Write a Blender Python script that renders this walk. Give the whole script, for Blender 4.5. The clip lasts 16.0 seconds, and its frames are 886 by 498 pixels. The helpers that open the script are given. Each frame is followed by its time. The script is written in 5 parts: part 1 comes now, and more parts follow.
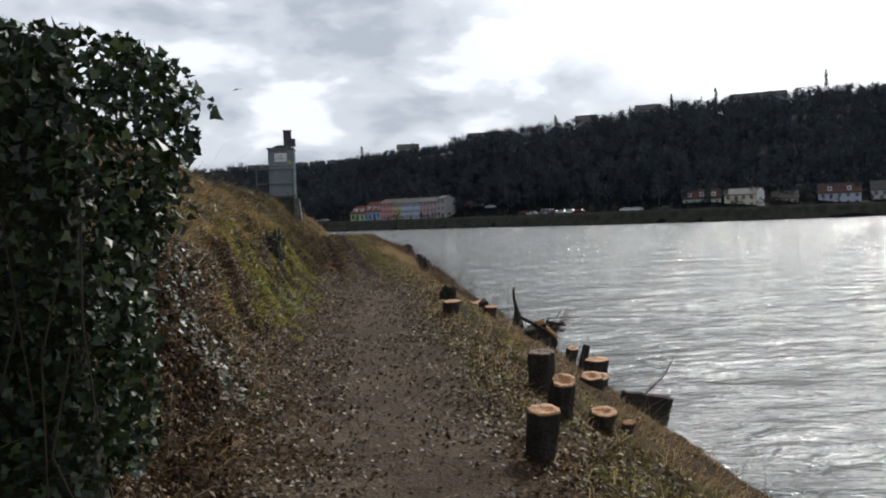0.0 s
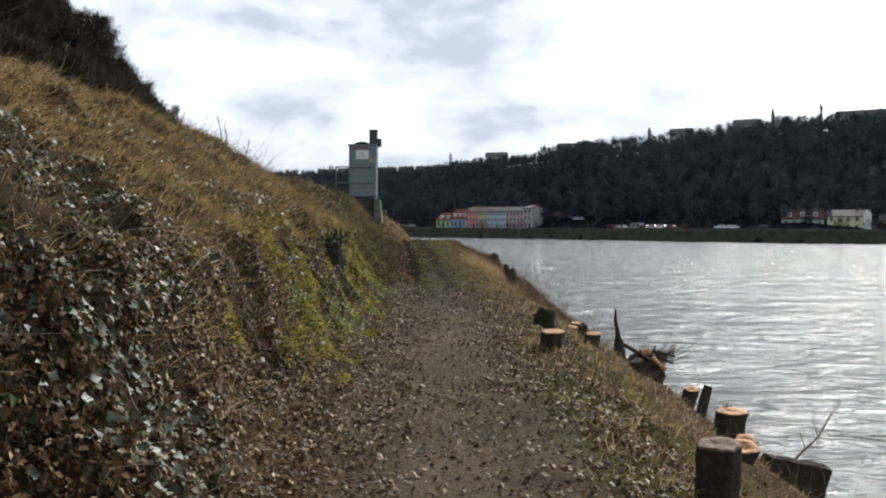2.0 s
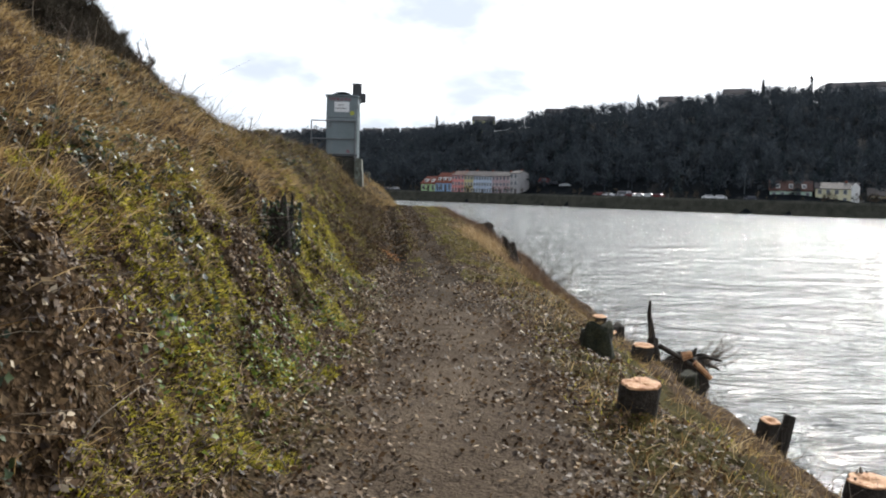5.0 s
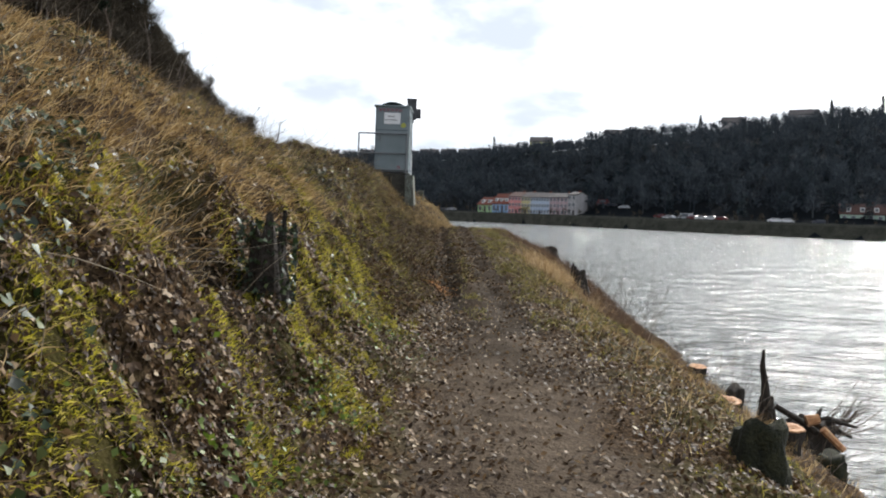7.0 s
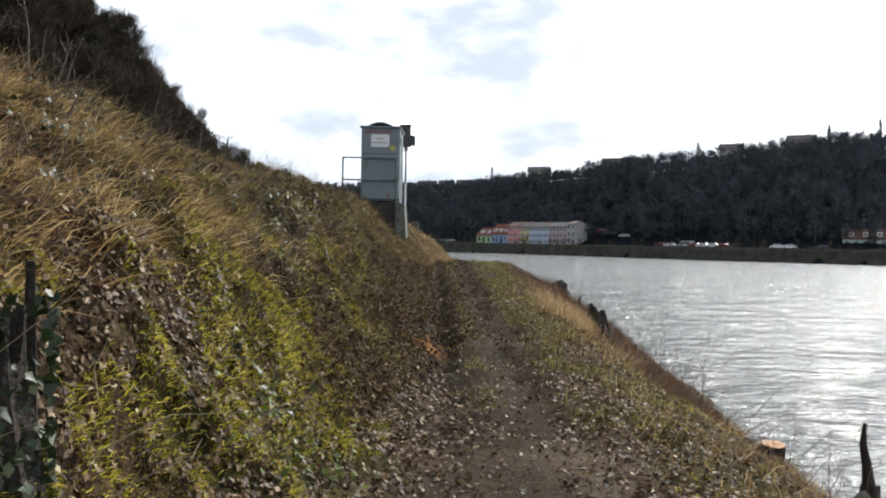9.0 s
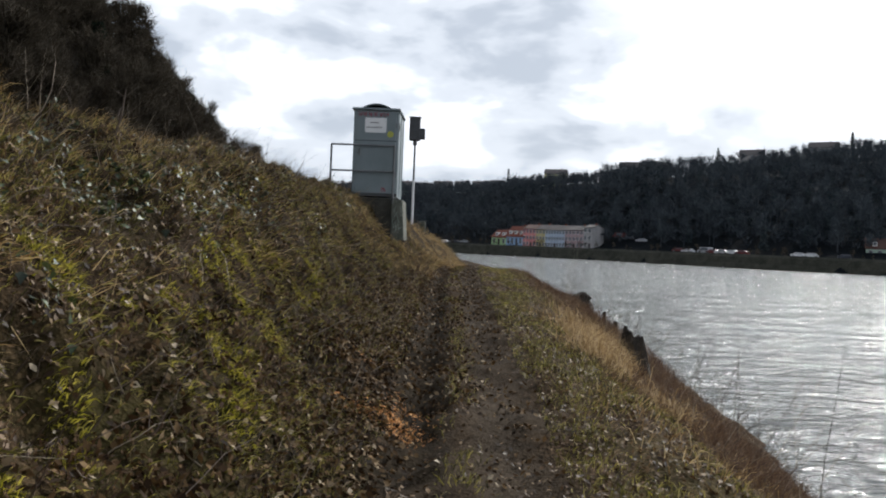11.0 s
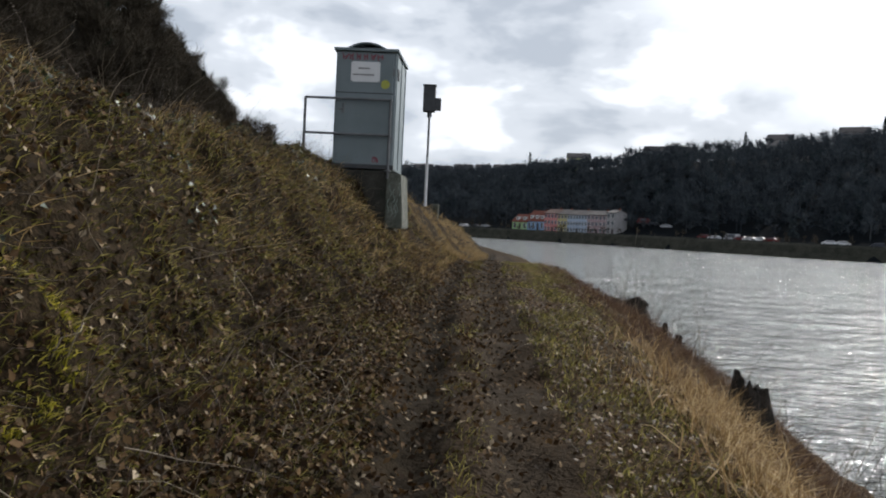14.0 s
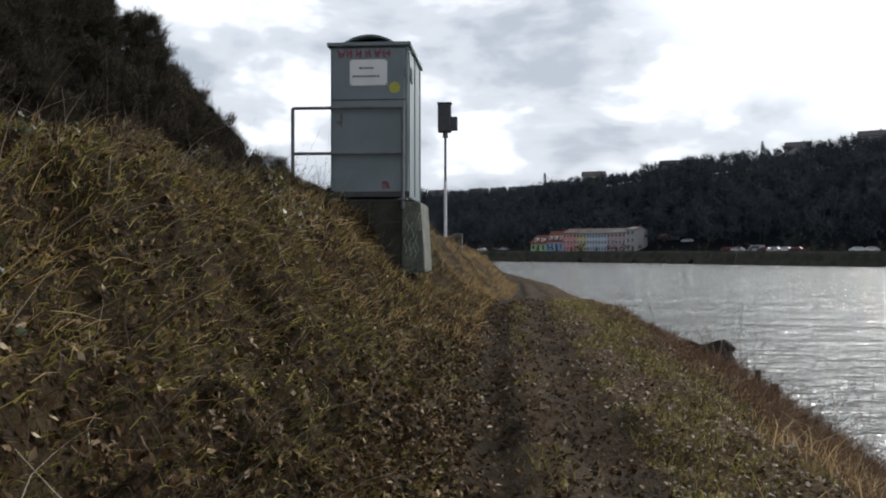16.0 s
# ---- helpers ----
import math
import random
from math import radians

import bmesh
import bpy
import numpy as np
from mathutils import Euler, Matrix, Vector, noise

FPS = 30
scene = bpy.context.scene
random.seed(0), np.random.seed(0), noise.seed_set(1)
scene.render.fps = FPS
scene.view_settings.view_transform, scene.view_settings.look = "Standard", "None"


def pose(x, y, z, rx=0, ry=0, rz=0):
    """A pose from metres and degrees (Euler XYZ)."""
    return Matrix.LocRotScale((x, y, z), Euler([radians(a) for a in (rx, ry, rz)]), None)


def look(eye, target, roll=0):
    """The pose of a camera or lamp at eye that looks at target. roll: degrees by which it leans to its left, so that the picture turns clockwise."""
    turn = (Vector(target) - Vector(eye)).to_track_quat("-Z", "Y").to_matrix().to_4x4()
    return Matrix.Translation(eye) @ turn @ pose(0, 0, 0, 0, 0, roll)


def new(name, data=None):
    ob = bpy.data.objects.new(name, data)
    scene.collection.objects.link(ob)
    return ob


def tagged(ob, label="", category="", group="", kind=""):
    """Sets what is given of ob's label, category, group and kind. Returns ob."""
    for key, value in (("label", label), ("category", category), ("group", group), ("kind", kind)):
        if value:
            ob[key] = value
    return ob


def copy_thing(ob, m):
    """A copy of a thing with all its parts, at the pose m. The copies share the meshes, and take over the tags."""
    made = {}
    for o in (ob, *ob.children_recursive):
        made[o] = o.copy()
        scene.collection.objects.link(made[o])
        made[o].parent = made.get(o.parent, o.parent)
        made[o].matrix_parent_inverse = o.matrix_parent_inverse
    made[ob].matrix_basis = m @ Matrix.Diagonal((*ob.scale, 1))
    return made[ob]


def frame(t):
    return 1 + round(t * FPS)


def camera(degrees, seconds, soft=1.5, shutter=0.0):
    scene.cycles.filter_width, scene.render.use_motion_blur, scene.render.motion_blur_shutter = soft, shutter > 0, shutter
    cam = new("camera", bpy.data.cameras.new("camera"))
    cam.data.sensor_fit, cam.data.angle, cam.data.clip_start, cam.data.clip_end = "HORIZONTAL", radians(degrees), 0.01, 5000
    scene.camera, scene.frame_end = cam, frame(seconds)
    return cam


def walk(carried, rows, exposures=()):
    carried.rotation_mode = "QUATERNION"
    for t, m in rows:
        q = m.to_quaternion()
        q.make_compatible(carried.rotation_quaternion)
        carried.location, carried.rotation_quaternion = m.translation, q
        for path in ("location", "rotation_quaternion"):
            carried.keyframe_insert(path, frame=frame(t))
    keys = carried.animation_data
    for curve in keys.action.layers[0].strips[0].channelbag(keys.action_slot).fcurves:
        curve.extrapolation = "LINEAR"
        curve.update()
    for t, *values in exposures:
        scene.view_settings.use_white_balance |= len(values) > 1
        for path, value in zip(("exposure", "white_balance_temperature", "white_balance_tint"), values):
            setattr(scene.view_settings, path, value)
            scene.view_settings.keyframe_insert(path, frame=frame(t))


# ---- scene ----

# ---------------------------------------------------------------- camera
cam = camera(56.0, 16.0, soft=2.0)
PATH = [  # seconds, eye, yaw, pitch, roll
    (0, (0.000, 0.000, 1.599), -7.77, -2.12, -2.10),
    (0.5, (0.118, 0.725, 1.552), -4.66, -1.22, -2.25),
    (1, (0.182, 1.402, 1.516), -1.99, -3.10, -2.78),
    (1.5, (0.196, 2.000, 1.519), -1.56, -4.52, -1.07),
    (2, (0.190, 2.750, 1.530), -1.98, -1.45, 0.26),
    (2.5, (0.169, 3.514, 1.547), -2.50, 0.58, 1.42),
    (3, (0.138, 4.181, 1.556), -2.20, -2.03, -0.28),
    (3.5, (0.083, 4.755, 1.580), -3.27, -4.01, -0.72),
    (6, (0.180, 8.127, 1.584), -1.90, -3.87, 3.39),
    (6.5, (0.179, 8.862, 1.578), -0.55, -3.12, 3.19),
    (7, (0.203, 9.403, 1.554), 0.74, -2.62, 2.03),
    (7.5, (0.194, 10.051, 1.547), -0.01, -1.36, 1.22),
    (8, (0.239, 10.742, 1.558), 0.13, -0.48, 1.13),
    (8.5, (0.238, 11.533, 1.572), 0.54, -0.46, 0.85),
    (11, (0.461, 15.839, 1.667), 1.78, -0.44, 2.29),
    (11.5, (0.551, 16.622, 1.644), 1.32, 0.61, 1.66),
    (12, (0.589, 17.502, 1.659), 1.07, 0.23, -0.51),
    (12.5, (0.556, 18.408, 1.697), 0.44, -2.33, 0.40),
    (13, (0.533, 19.322, 1.725), 0.56, -4.47, 2.06),
    (13.5, (0.498, 20.183, 1.731), 1.39, -1.84, 4.28),
    (14, (0.428, 21.025, 1.776), 3.11, -1.62, 2.83),
    (14.5, (0.364, 21.878, 1.849), 5.79, -1.18, 0.50),
    (15, (0.233, 22.705, 1.929), 8.45, 2.54, 1.40),
    (15.5, (0.134, 23.671, 1.946), 8.77, 1.61, 0.60),
    (16, (0.000, 24.384, 1.980), 4.38, 0.10, -0.03),
]


def seen_from(eye, yaw, pitch, roll):
    a, b = radians(yaw), radians(pitch)
    way = Vector((-math.sin(a) * math.cos(b), math.cos(a) * math.cos(b), math.sin(b)))
    return look(eye, Vector(eye) + way, roll)


walk(cam, [(t, seen_from(e, a, b, r)) for t, e, a, b, r in PATH],
     [(0, -0.62, 6100, 10), (1.0, -0.46, 6100, 10), (2.5, -0.12, 6150, 10), (6.0, 0.12, 6200, 10), (8.5, 0.10, 6150, 10), (11.0, -0.33, 6100, 10), (16.0, -0.48, 6150, 10)])

# ---------------------------------------------------------------- light
SUN_AZ, SUN_EL = 36.0, 34.0  # to the right of the way walked, degrees
world = bpy.data.worlds.new("world")
scene.world = world
world.use_nodes = True


def build_sky():
    nt = world.node_tree
    n, l = nt.nodes, nt.links
    n.clear()
    out = n.new("ShaderNodeOutputWorld")
    bg = n.new("ShaderNodeBackground")
    sky = n.new("ShaderNodeTexSky")
    sky.sky_type, sky.sun_disc = "NISHITA", False
    sky.sun_elevation, sky.sun_rotation = radians(SUN_EL), radians(SUN_AZ)
    sky.air_density, sky.dust_density = 1.0, 2.0
    coord = n.new("ShaderNodeTexCoord")
    stretch = n.new("ShaderNodeMapping")
    stretch.inputs["Scale"].default_value = (1.0, 1.0, 2.2)
    cloud = n.new("ShaderNodeTexNoise")
    cloud.inputs["Scale"].default_value, cloud.inputs["Detail"].default_value = 7.5, 4.5
    cloud.inputs["Roughness"].default_value, cloud.inputs["Distortion"].default_value = 0.5, 0.15
    ramp = n.new("ShaderNodeValToRGB")
    ramp.color_ramp.interpolation = "EASE"
    e = ramp.color_ramp.elements
    e[0].position, e[0].color = 0.35, (8.7, 9.3, 10.1, 1)
    e[1].position, e[1].color = 0.60, (18.0, 18.1, 18.3, 1)
    mid = e.new(0.49)
    mid.color = (12.4, 12.8, 13.3, 1)
    # thin bright veil in front of the sun
    dot = n.new("ShaderNodeVectorMath")
    dot.operation = "DOT_PRODUCT"
    a, b = radians(SUN_AZ), radians(SUN_EL)
    dot.inputs[1].default_value = (math.sin(a) * math.cos(b), math.cos(a) * math.cos(b), math.sin(b))
    veil = n.new("ShaderNodeMapRange")
    veil.inputs["From Min"].default_value, veil.inputs["From Max"].default_value = 0.83, 1.0
    veil.inputs["To Min"].default_value, veil.inputs["To Max"].default_value = 0.0, 1.0
    veil.interpolation_type = "SMOOTHERSTEP"
    glow = n.new("ShaderNodeMix")
    glow.data_type = "RGBA"
    glow.inputs["B"].default_value = (60, 59, 57, 1)
    mix = n.new("ShaderNodeMix")
    mix.data_type = "RGBA"
    sep = n.new("ShaderNodeSeparateXYZ")
    l.new(coord.outputs["Generated"], sep.inputs["Vector"])
    cover = n.new("ShaderNodeMapRange")
    cover.inputs["From Min"].default_value, cover.inputs["From Max"].default_value = 0.35, 0.75
    cover.inputs["To Min"].default_value, cover.inputs["To Max"].default_value = 0.92, 0.40
    l.new(sep.outputs["Z"], cover.inputs["Value"])
    l.new(cover.outputs["Result"], mix.inputs["Factor"])
    l.new(coord.outputs["Generated"], stretch.inputs["Vector"])
    l.new(stretch.outputs["Vector"], cloud.inputs["Vector"])
    l.new(cloud.outputs["Fac"], ramp.inputs["Fac"])
    l.new(coord.outputs["Generated"], dot.inputs[0])
    l.new(dot.outputs["Value"], veil.inputs["Value"])
    l.new(veil.outputs["Result"], glow.inputs["Factor"])
    l.new(ramp.outputs["Color"], glow.inputs["A"])
    l.new(sky.outputs["Color"], mix.inputs["A"])
    l.new(glow.outputs["Result"], mix.inputs["B"])
    l.new(mix.outputs["Result"], bg.inputs["Color"])
    bg.inputs["Strength"].default_value = 0.09
    l.new(bg.outputs["Background"], out.inputs["Surface"])


build_sky()
sun = new("sun", bpy.data.lights.new("sun", "SUN"))
sun.data.energy, sun.data.angle, sun.data.color = 5.0, radians(1.5), (1.0, 0.94, 0.84)
_a, _b = radians(SUN_AZ), radians(SUN_EL)
sun.matrix_world = look((200 * math.sin(_a) * math.cos(_b), 200 * math.cos(_a) * math.cos(_b), 200 * math.sin(_b)), (0, 0, 0))

# ---------------------------------------------------------------- materials


def material(name, colors, scale=3.0, rough=0.85, bump=0.3, bump_scale=40.0, fine=0.35, metal=0.0, spec=0.4, island=0.0, obj=0.0):
    """colors: dark to light, mixed by noise at two scales; island or obj vary the brightness from piece to piece."""
    m = bpy.data.materials.new(name)
    m.use_nodes = True
    n, l = m.node_tree.nodes, m.node_tree.links
    p = n["Principled BSDF"]
    p.inputs["Roughness"].default_value, p.inputs["Metallic"].default_value = rough, metal
    p.inputs["Specular IOR Level"].default_value = spec
    coord = n.new("ShaderNodeTexCoord")
    big, small = n.new("ShaderNodeTexNoise"), n.new("ShaderNodeTexNoise")
    big.inputs["Scale"].default_value, big.inputs["Detail"].default_value = scale, 4
    small.inputs["Scale"].default_value, small.inputs["Detail"].default_value = bump_scale, 5
    for t in (big, small):
        l.new(coord.outputs["Object"], t.inputs["Vector"])
    mixv = n.new("ShaderNodeMix")
    mixv.inputs["Factor"].default_value = fine
    l.new(big.outputs["Fac"], mixv.inputs["A"])
    l.new(small.outputs["Fac"], mixv.inputs["B"])
    ramp = n.new("ShaderNodeValToRGB")
    els = ramp.color_ramp.elements
    k = len(colors)
    while len(els) < k:
        els.new(0.5)
    for i, c in enumerate(colors):
        els[i].position, els[i].color = 0.34 + 0.32 * i / max(1, k - 1), (*c, 1)
    l.new(mixv.outputs["Result"], ramp.inputs["Fac"])
    last = ramp.outputs["Color"]
    if island or obj:
        geo = n.new("ShaderNodeNewGeometry" if island else "ShaderNodeObjectInfo")
        rng = n.new("ShaderNodeMapRange")
        amount = island or obj
        rng.inputs["To Min"].default_value, rng.inputs["To Max"].default_value = 1 - amount, 1 + amount
        l.new(geo.outputs["Random Per Island" if island else "Random"], rng.inputs["Value"])
        hsv = n.new("ShaderNodeHueSaturation")
        l.new(rng.outputs["Result"], hsv.inputs["Value"])
        l.new(last, hsv.inputs["Color"])
        last = hsv.outputs["Color"]
    l.new(last, p.inputs["Base Color"])
    if bump:
        b = n.new("ShaderNodeBump")
        b.inputs["Strength"].default_value, b.inputs["Distance"].default_value = bump, 0.02
        l.new(small.outputs["Fac"], b.inputs["Height"])
        l.new(b.outputs["Normal"], p.inputs["Normal"])
    return m


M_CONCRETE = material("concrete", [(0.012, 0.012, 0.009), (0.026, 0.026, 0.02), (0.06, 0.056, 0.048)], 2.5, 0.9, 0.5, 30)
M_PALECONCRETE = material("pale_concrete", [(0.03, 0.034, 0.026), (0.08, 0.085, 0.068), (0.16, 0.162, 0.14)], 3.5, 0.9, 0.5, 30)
M_CABIN = material("grey_paint", [(0.135, 0.17, 0.18), (0.175, 0.21, 0.225)], 2.0, 0.45, 0.05, 60, 0.2)
M_RAIL = material("galvanised", [(0.11, 0.115, 0.12), (0.18, 0.185, 0.19)], 6.0, 0.6, 0.05, 60, 0.3, metal=0.4)


def thing(name, label, category, at=(0, 0, 0), rz=0.0, group="", kind=""):
    ob = new(name)
    ob.matrix_basis = pose(*at, 0, 0, rz)
    return tagged(ob, label, category, group, kind)


def part(name, bm, mat, parent=None, label="", smooth=False):
    me = bpy.data.meshes.new(name)
    bm.to_mesh(me)
    bm.free()
    if smooth:
        for f in me.polygons:
            f.use_smooth = True
    for m in (mat if isinstance(mat, (list, tuple)) else [mat]):
        me.materials.append(m)
    ob = new(name, me)
    ob.parent = parent
    return tagged(ob, label)


def box_in(bm, lo, hi, bevel=0.0, m=None):
    r = bmesh.ops.create_cube(bm, size=1.0)
    sx, sy, sz = (h - a for a, h in zip(lo, hi))
    mid = [(a + h) / 2 for a, h in zip(lo, hi)]
    t = Matrix.Translation(mid) @ Matrix.Diagonal((sx, sy, sz, 1))
    bmesh.ops.transform(bm, matrix=(m or Matrix()) @ t, verts=r["verts"])
    if bevel:
        edges = {e for v in r["verts"] for e in v.link_edges}
        bmesh.ops.bevel(bm, geom=list(edges), offset=bevel, segments=2, affect="EDGES", profile=0.5)


def box(lo, hi, bevel=0.0):
    bm = bmesh.new()
    box_in(bm, lo, hi, bevel)
    return bm


def tube_in(bm, pts, r0, r1=None, sides=7, cap=True, jitter=0.0, rng=random):
    """A tapering tube along points."""
    r1 = r0 if r1 is None else r1
    pts = [Vector(p) for p in pts]
    rings, k = [], len(pts)
    for i, p in enumerate(pts):
        d = (pts[min(i + 1, k - 1)] - pts[max(i - 1, 0)]).normalized()
        u = d.orthogonal().normalized()
        w = d.cross(u)
        r = r0 + (r1 - r0) * i / max(1, k - 1)
        rings.append([bm.verts.new(p + (u * math.cos(2 * math.pi * j / sides) + w * math.sin(2 * math.pi * j / sides)) * r * (1 + rng.uniform(-jitter, jitter))) for j in range(sides)])
    for a, b in zip(rings, rings[1:]):
        for j in range(sides):
            bm.faces.new((a[j], a[(j + 1) % sides], b[(j + 1) % sides], b[j]))
    if cap:
        bm.faces.new(rings[0][::-1])
        bm.faces.new(rings[-1])


# ---------------------------------------------------------------- the lie of the land
WATER = -2.6


def along(y, *pairs):
    return float(np.interp(y, [p[0] for p in pairs], [p[1] for p in pairs]))


def path_z(y):
    return along(y, (-30, 0.15), (0, 0.2), (10, 0.2), (16, 0.3), (20, 0.4), (25, 0.58), (29, 0.75), (36, 0.95), (41, 0.95), (48, 0.6), (70, 0.2))


def path_x(y):
    return along(y, (-30, 0.35), (0, 0.35), (8, 0.45), (16, 0.72), (22, 0.66), (26, 0.55), (32, 0.38), (38, 0.35), (44, 0.5), (52, 1.0), (70, 1.2), (120, -4), (400, -60))


PROFILE = [(-400, 95), (-105, 72), (-66, 45), (-52, 27), (-40, 13), (-31, 4.8), (-22, 4.0), (-12, 3.6), (-8, 3.5), (-5.3, 3.2), (-4.0, 2.65), (-3.1, 2.05), (-2.0, 1.25), (-1.4, 0.55), (-1.0, 0.12), (-0.6, 0.0),
           (0.6, 0.0), (1.1, -0.03), (1.6, -0.25), (2.6, -0.85), (4.0, -1.75), (5.6, -2.9), (7.5, -4.2), (14, -6.0), (60, -7.5)]
PX, PZ = np.array([p[0] for p in PROFILE], float), np.array([p[1] for p in PROFILE], float)
SHORE = [(-900, 700), (-300, 500), (-80, 420), (13, 362), (52, 324), (90, 272), (124, 242), (190, 236), (400, 250), (1200, 300)]
SX, SY = np.array([p[0] for p in SHORE], float), np.array([p[1] for p in SHORE], float)


def near_z(x, y):
    """Height of the near bank, without its small bumps; arrays."""
    cx = np.interp(y, [-30, 0, 8, 16, 22, 26, 32, 38, 44, 52, 70, 120, 400], [0.35, 0.35, 0.45, 0.72, 0.66, 0.55, 0.38, 0.35, 0.5, 1.0, 1.2, -4, -60])
    cz = np.interp(y, [-30, 0, 10, 16, 20, 25, 29, 36, 41, 48, 70], [0.15, 0.2, 0.2, 0.3, 0.4, 0.58, 0.75, 0.95, 0.95, 0.6, 0.2])
    u = x - cx
    u = np.where(u > 1.0, u - np.minimum(u - 1.0, np.interp(y, [24, 30, 36, 50], [0, 0.1, 0.35, 0])), u)
    p = np.interp(np.where(x < -14, x, u), PX, PZ)
    rut = np.clip((y - 17) / 4, 0, 1) * (np.exp(-(((u + 0.5) / 0.15) ** 2)) * (1 + 0.25 * np.sin(7.3 * y) * np.sin(3.1 * y)) + 0.4 * np.exp(-(((u - 0.12) / 0.2) ** 2)))
    p = p - 0.10 * rut - 0.16 * np.clip((u - 1.0) / 0.8, 0, 1) * np.interp(y, [20, 23, 31, 34], [0, 1, 1, 0])
    steep = np.interp(u, [-12, -6, -4.2, -3.0, -2.35, -2.05, -1.75, -1.3, -0.7], [2.9, 2.35, 2.05, 1.78, 1.52, 1.12, 0.62, 0.28, 0.0])
    k = np.clip((y - 20) / 5, 0, 1) * np.clip((56 - y) / 8, 0, 1) * (u < -0.7) * np.clip((u + 13) / 3, 0, 1)
    high = np.interp(y, [0, 16, 22, 27, 40, 60], [1.03, 0.97, 0.88, 0.70, 0.74, 0.8])
    low_side = np.clip((-1.2 - (x - cx)) / 2, 0, 1) * np.clip((40 + (x - cx)) / 25, 0, 1)
    p = np.where(p > 0, p * (1 + (high - 1) * low_side), p)
    p = p * (1 - k) + steep * k
    # the foot of the slope is cut steep beside the first half of the path
    cut = np.tanh((-1.52 - u + 0.10 * np.sin(1.9 * y) + 0.06 * np.sin(5.3 * y + 1)) / 0.09) * np.exp(-(((u + 1.52) / 0.55) ** 2))
    p = p + 0.19 * cut * np.interp(y, [2.5, 4.5, 13, 17], [0, 1, 1, 0]) * (0.75 + 0.25 * np.sin(1.3 * y + 2))
    # the slope ends in a wooded nose
    nose = np.clip((180 - y) / 45, 0.0, 1.0)
    p = np.where(x < -14, 3.5 + (p - 3.5) * nose, p)
    return cz + p


def far_z(x, y):
    """Height of the far side; arrays. d is the way behind its shore."""
    d = y - np.interp(x, SX, SY)
    crest = np.interp(x, [-400, -100, 0, 60, 120, 180, 230, 260, 600], [27, 33.5, 33, 37, 39, 47.5, 51.5, 55, 75])
    return np.interp(d, [-40, -3, 0, 1.5, 2, 16, 24], [-8, -5, WATER - 0.4, WATER + 0.8, 1.2, 1.4, 2.0]) + crest * np.interp(d, [20, 130, 190, 500, 3000], [0, 0.84, 1, 1.05, 1.6])


def ground_z(x, y):
    return np.where(y - np.interp(x, SX, SY) > -40, far_z(x, y), np.maximum(near_z(x, y), -8))


def bumps(x, y):
    """Small relief of the near bank; scalars."""
    u = x - path_x(y)
    v = noise.noise(Vector((x * 1.3, y * 0.9, 3.1))) * 0.10 + noise.noise(Vector((x * 3.4, y * 2.7, 9.7))) * 0.085 + noise.noise(Vector((x * 8, y * 8, 1.7))) * 0.045
    k = 0.3 + 0.5 * min(1.0, max(0.0, (y - 17) / 3)) * (abs(u + 0.15) < 0.7) + 2.0 * min(1.0, max(0.0, (-0.85 - u) / 0.7)) + 0.9 * min(1.0, max(0.0, (u - 0.9) / 0.7))
    hollow = noise.noise(Vector((x * 0.9, y * 0.55, 6.3))) * 0.36 * min(1.0, max(0.0, (-1.2 - u) / 0.8)) * min(1.0, max(0.0, (y - 19) / 3)) * min(1.0, max(0.0, (36 - y) / 3))
    pit = -0.34 * math.exp(-(((x + 1.18) / 0.30) ** 2 + ((y - 14.25) / 0.45) ** 2))
    pit -= 0.20 * math.exp(-(((x + 1.3) / 0.28) ** 2 + ((y - 13.7) / 0.3) ** 2))
    return v * k + hollow + pit


def spot(x, y):
    """The ground's height at one place, with its bumps."""
    return float(ground_z(np.array(x), np.array(y))) + (bumps(x, y) if -8 < x < 8 and -4 < y < 60 else 0)


def spread(lo, hi, step, grow, reach):
    """Grid lines: even from lo to hi, then ever wider."""
    mid = list(np.arange(lo, hi + 1e-6, step))
    out, s, a = [], step, hi
    while a < reach:
        s *= grow
        a += s
        out.append(a)
    back, s, a = [], step, lo
    while a > -reach:
        s *= grow
        a -= s
        back.append(a)
    return np.array(back[::-1] + mid + out)


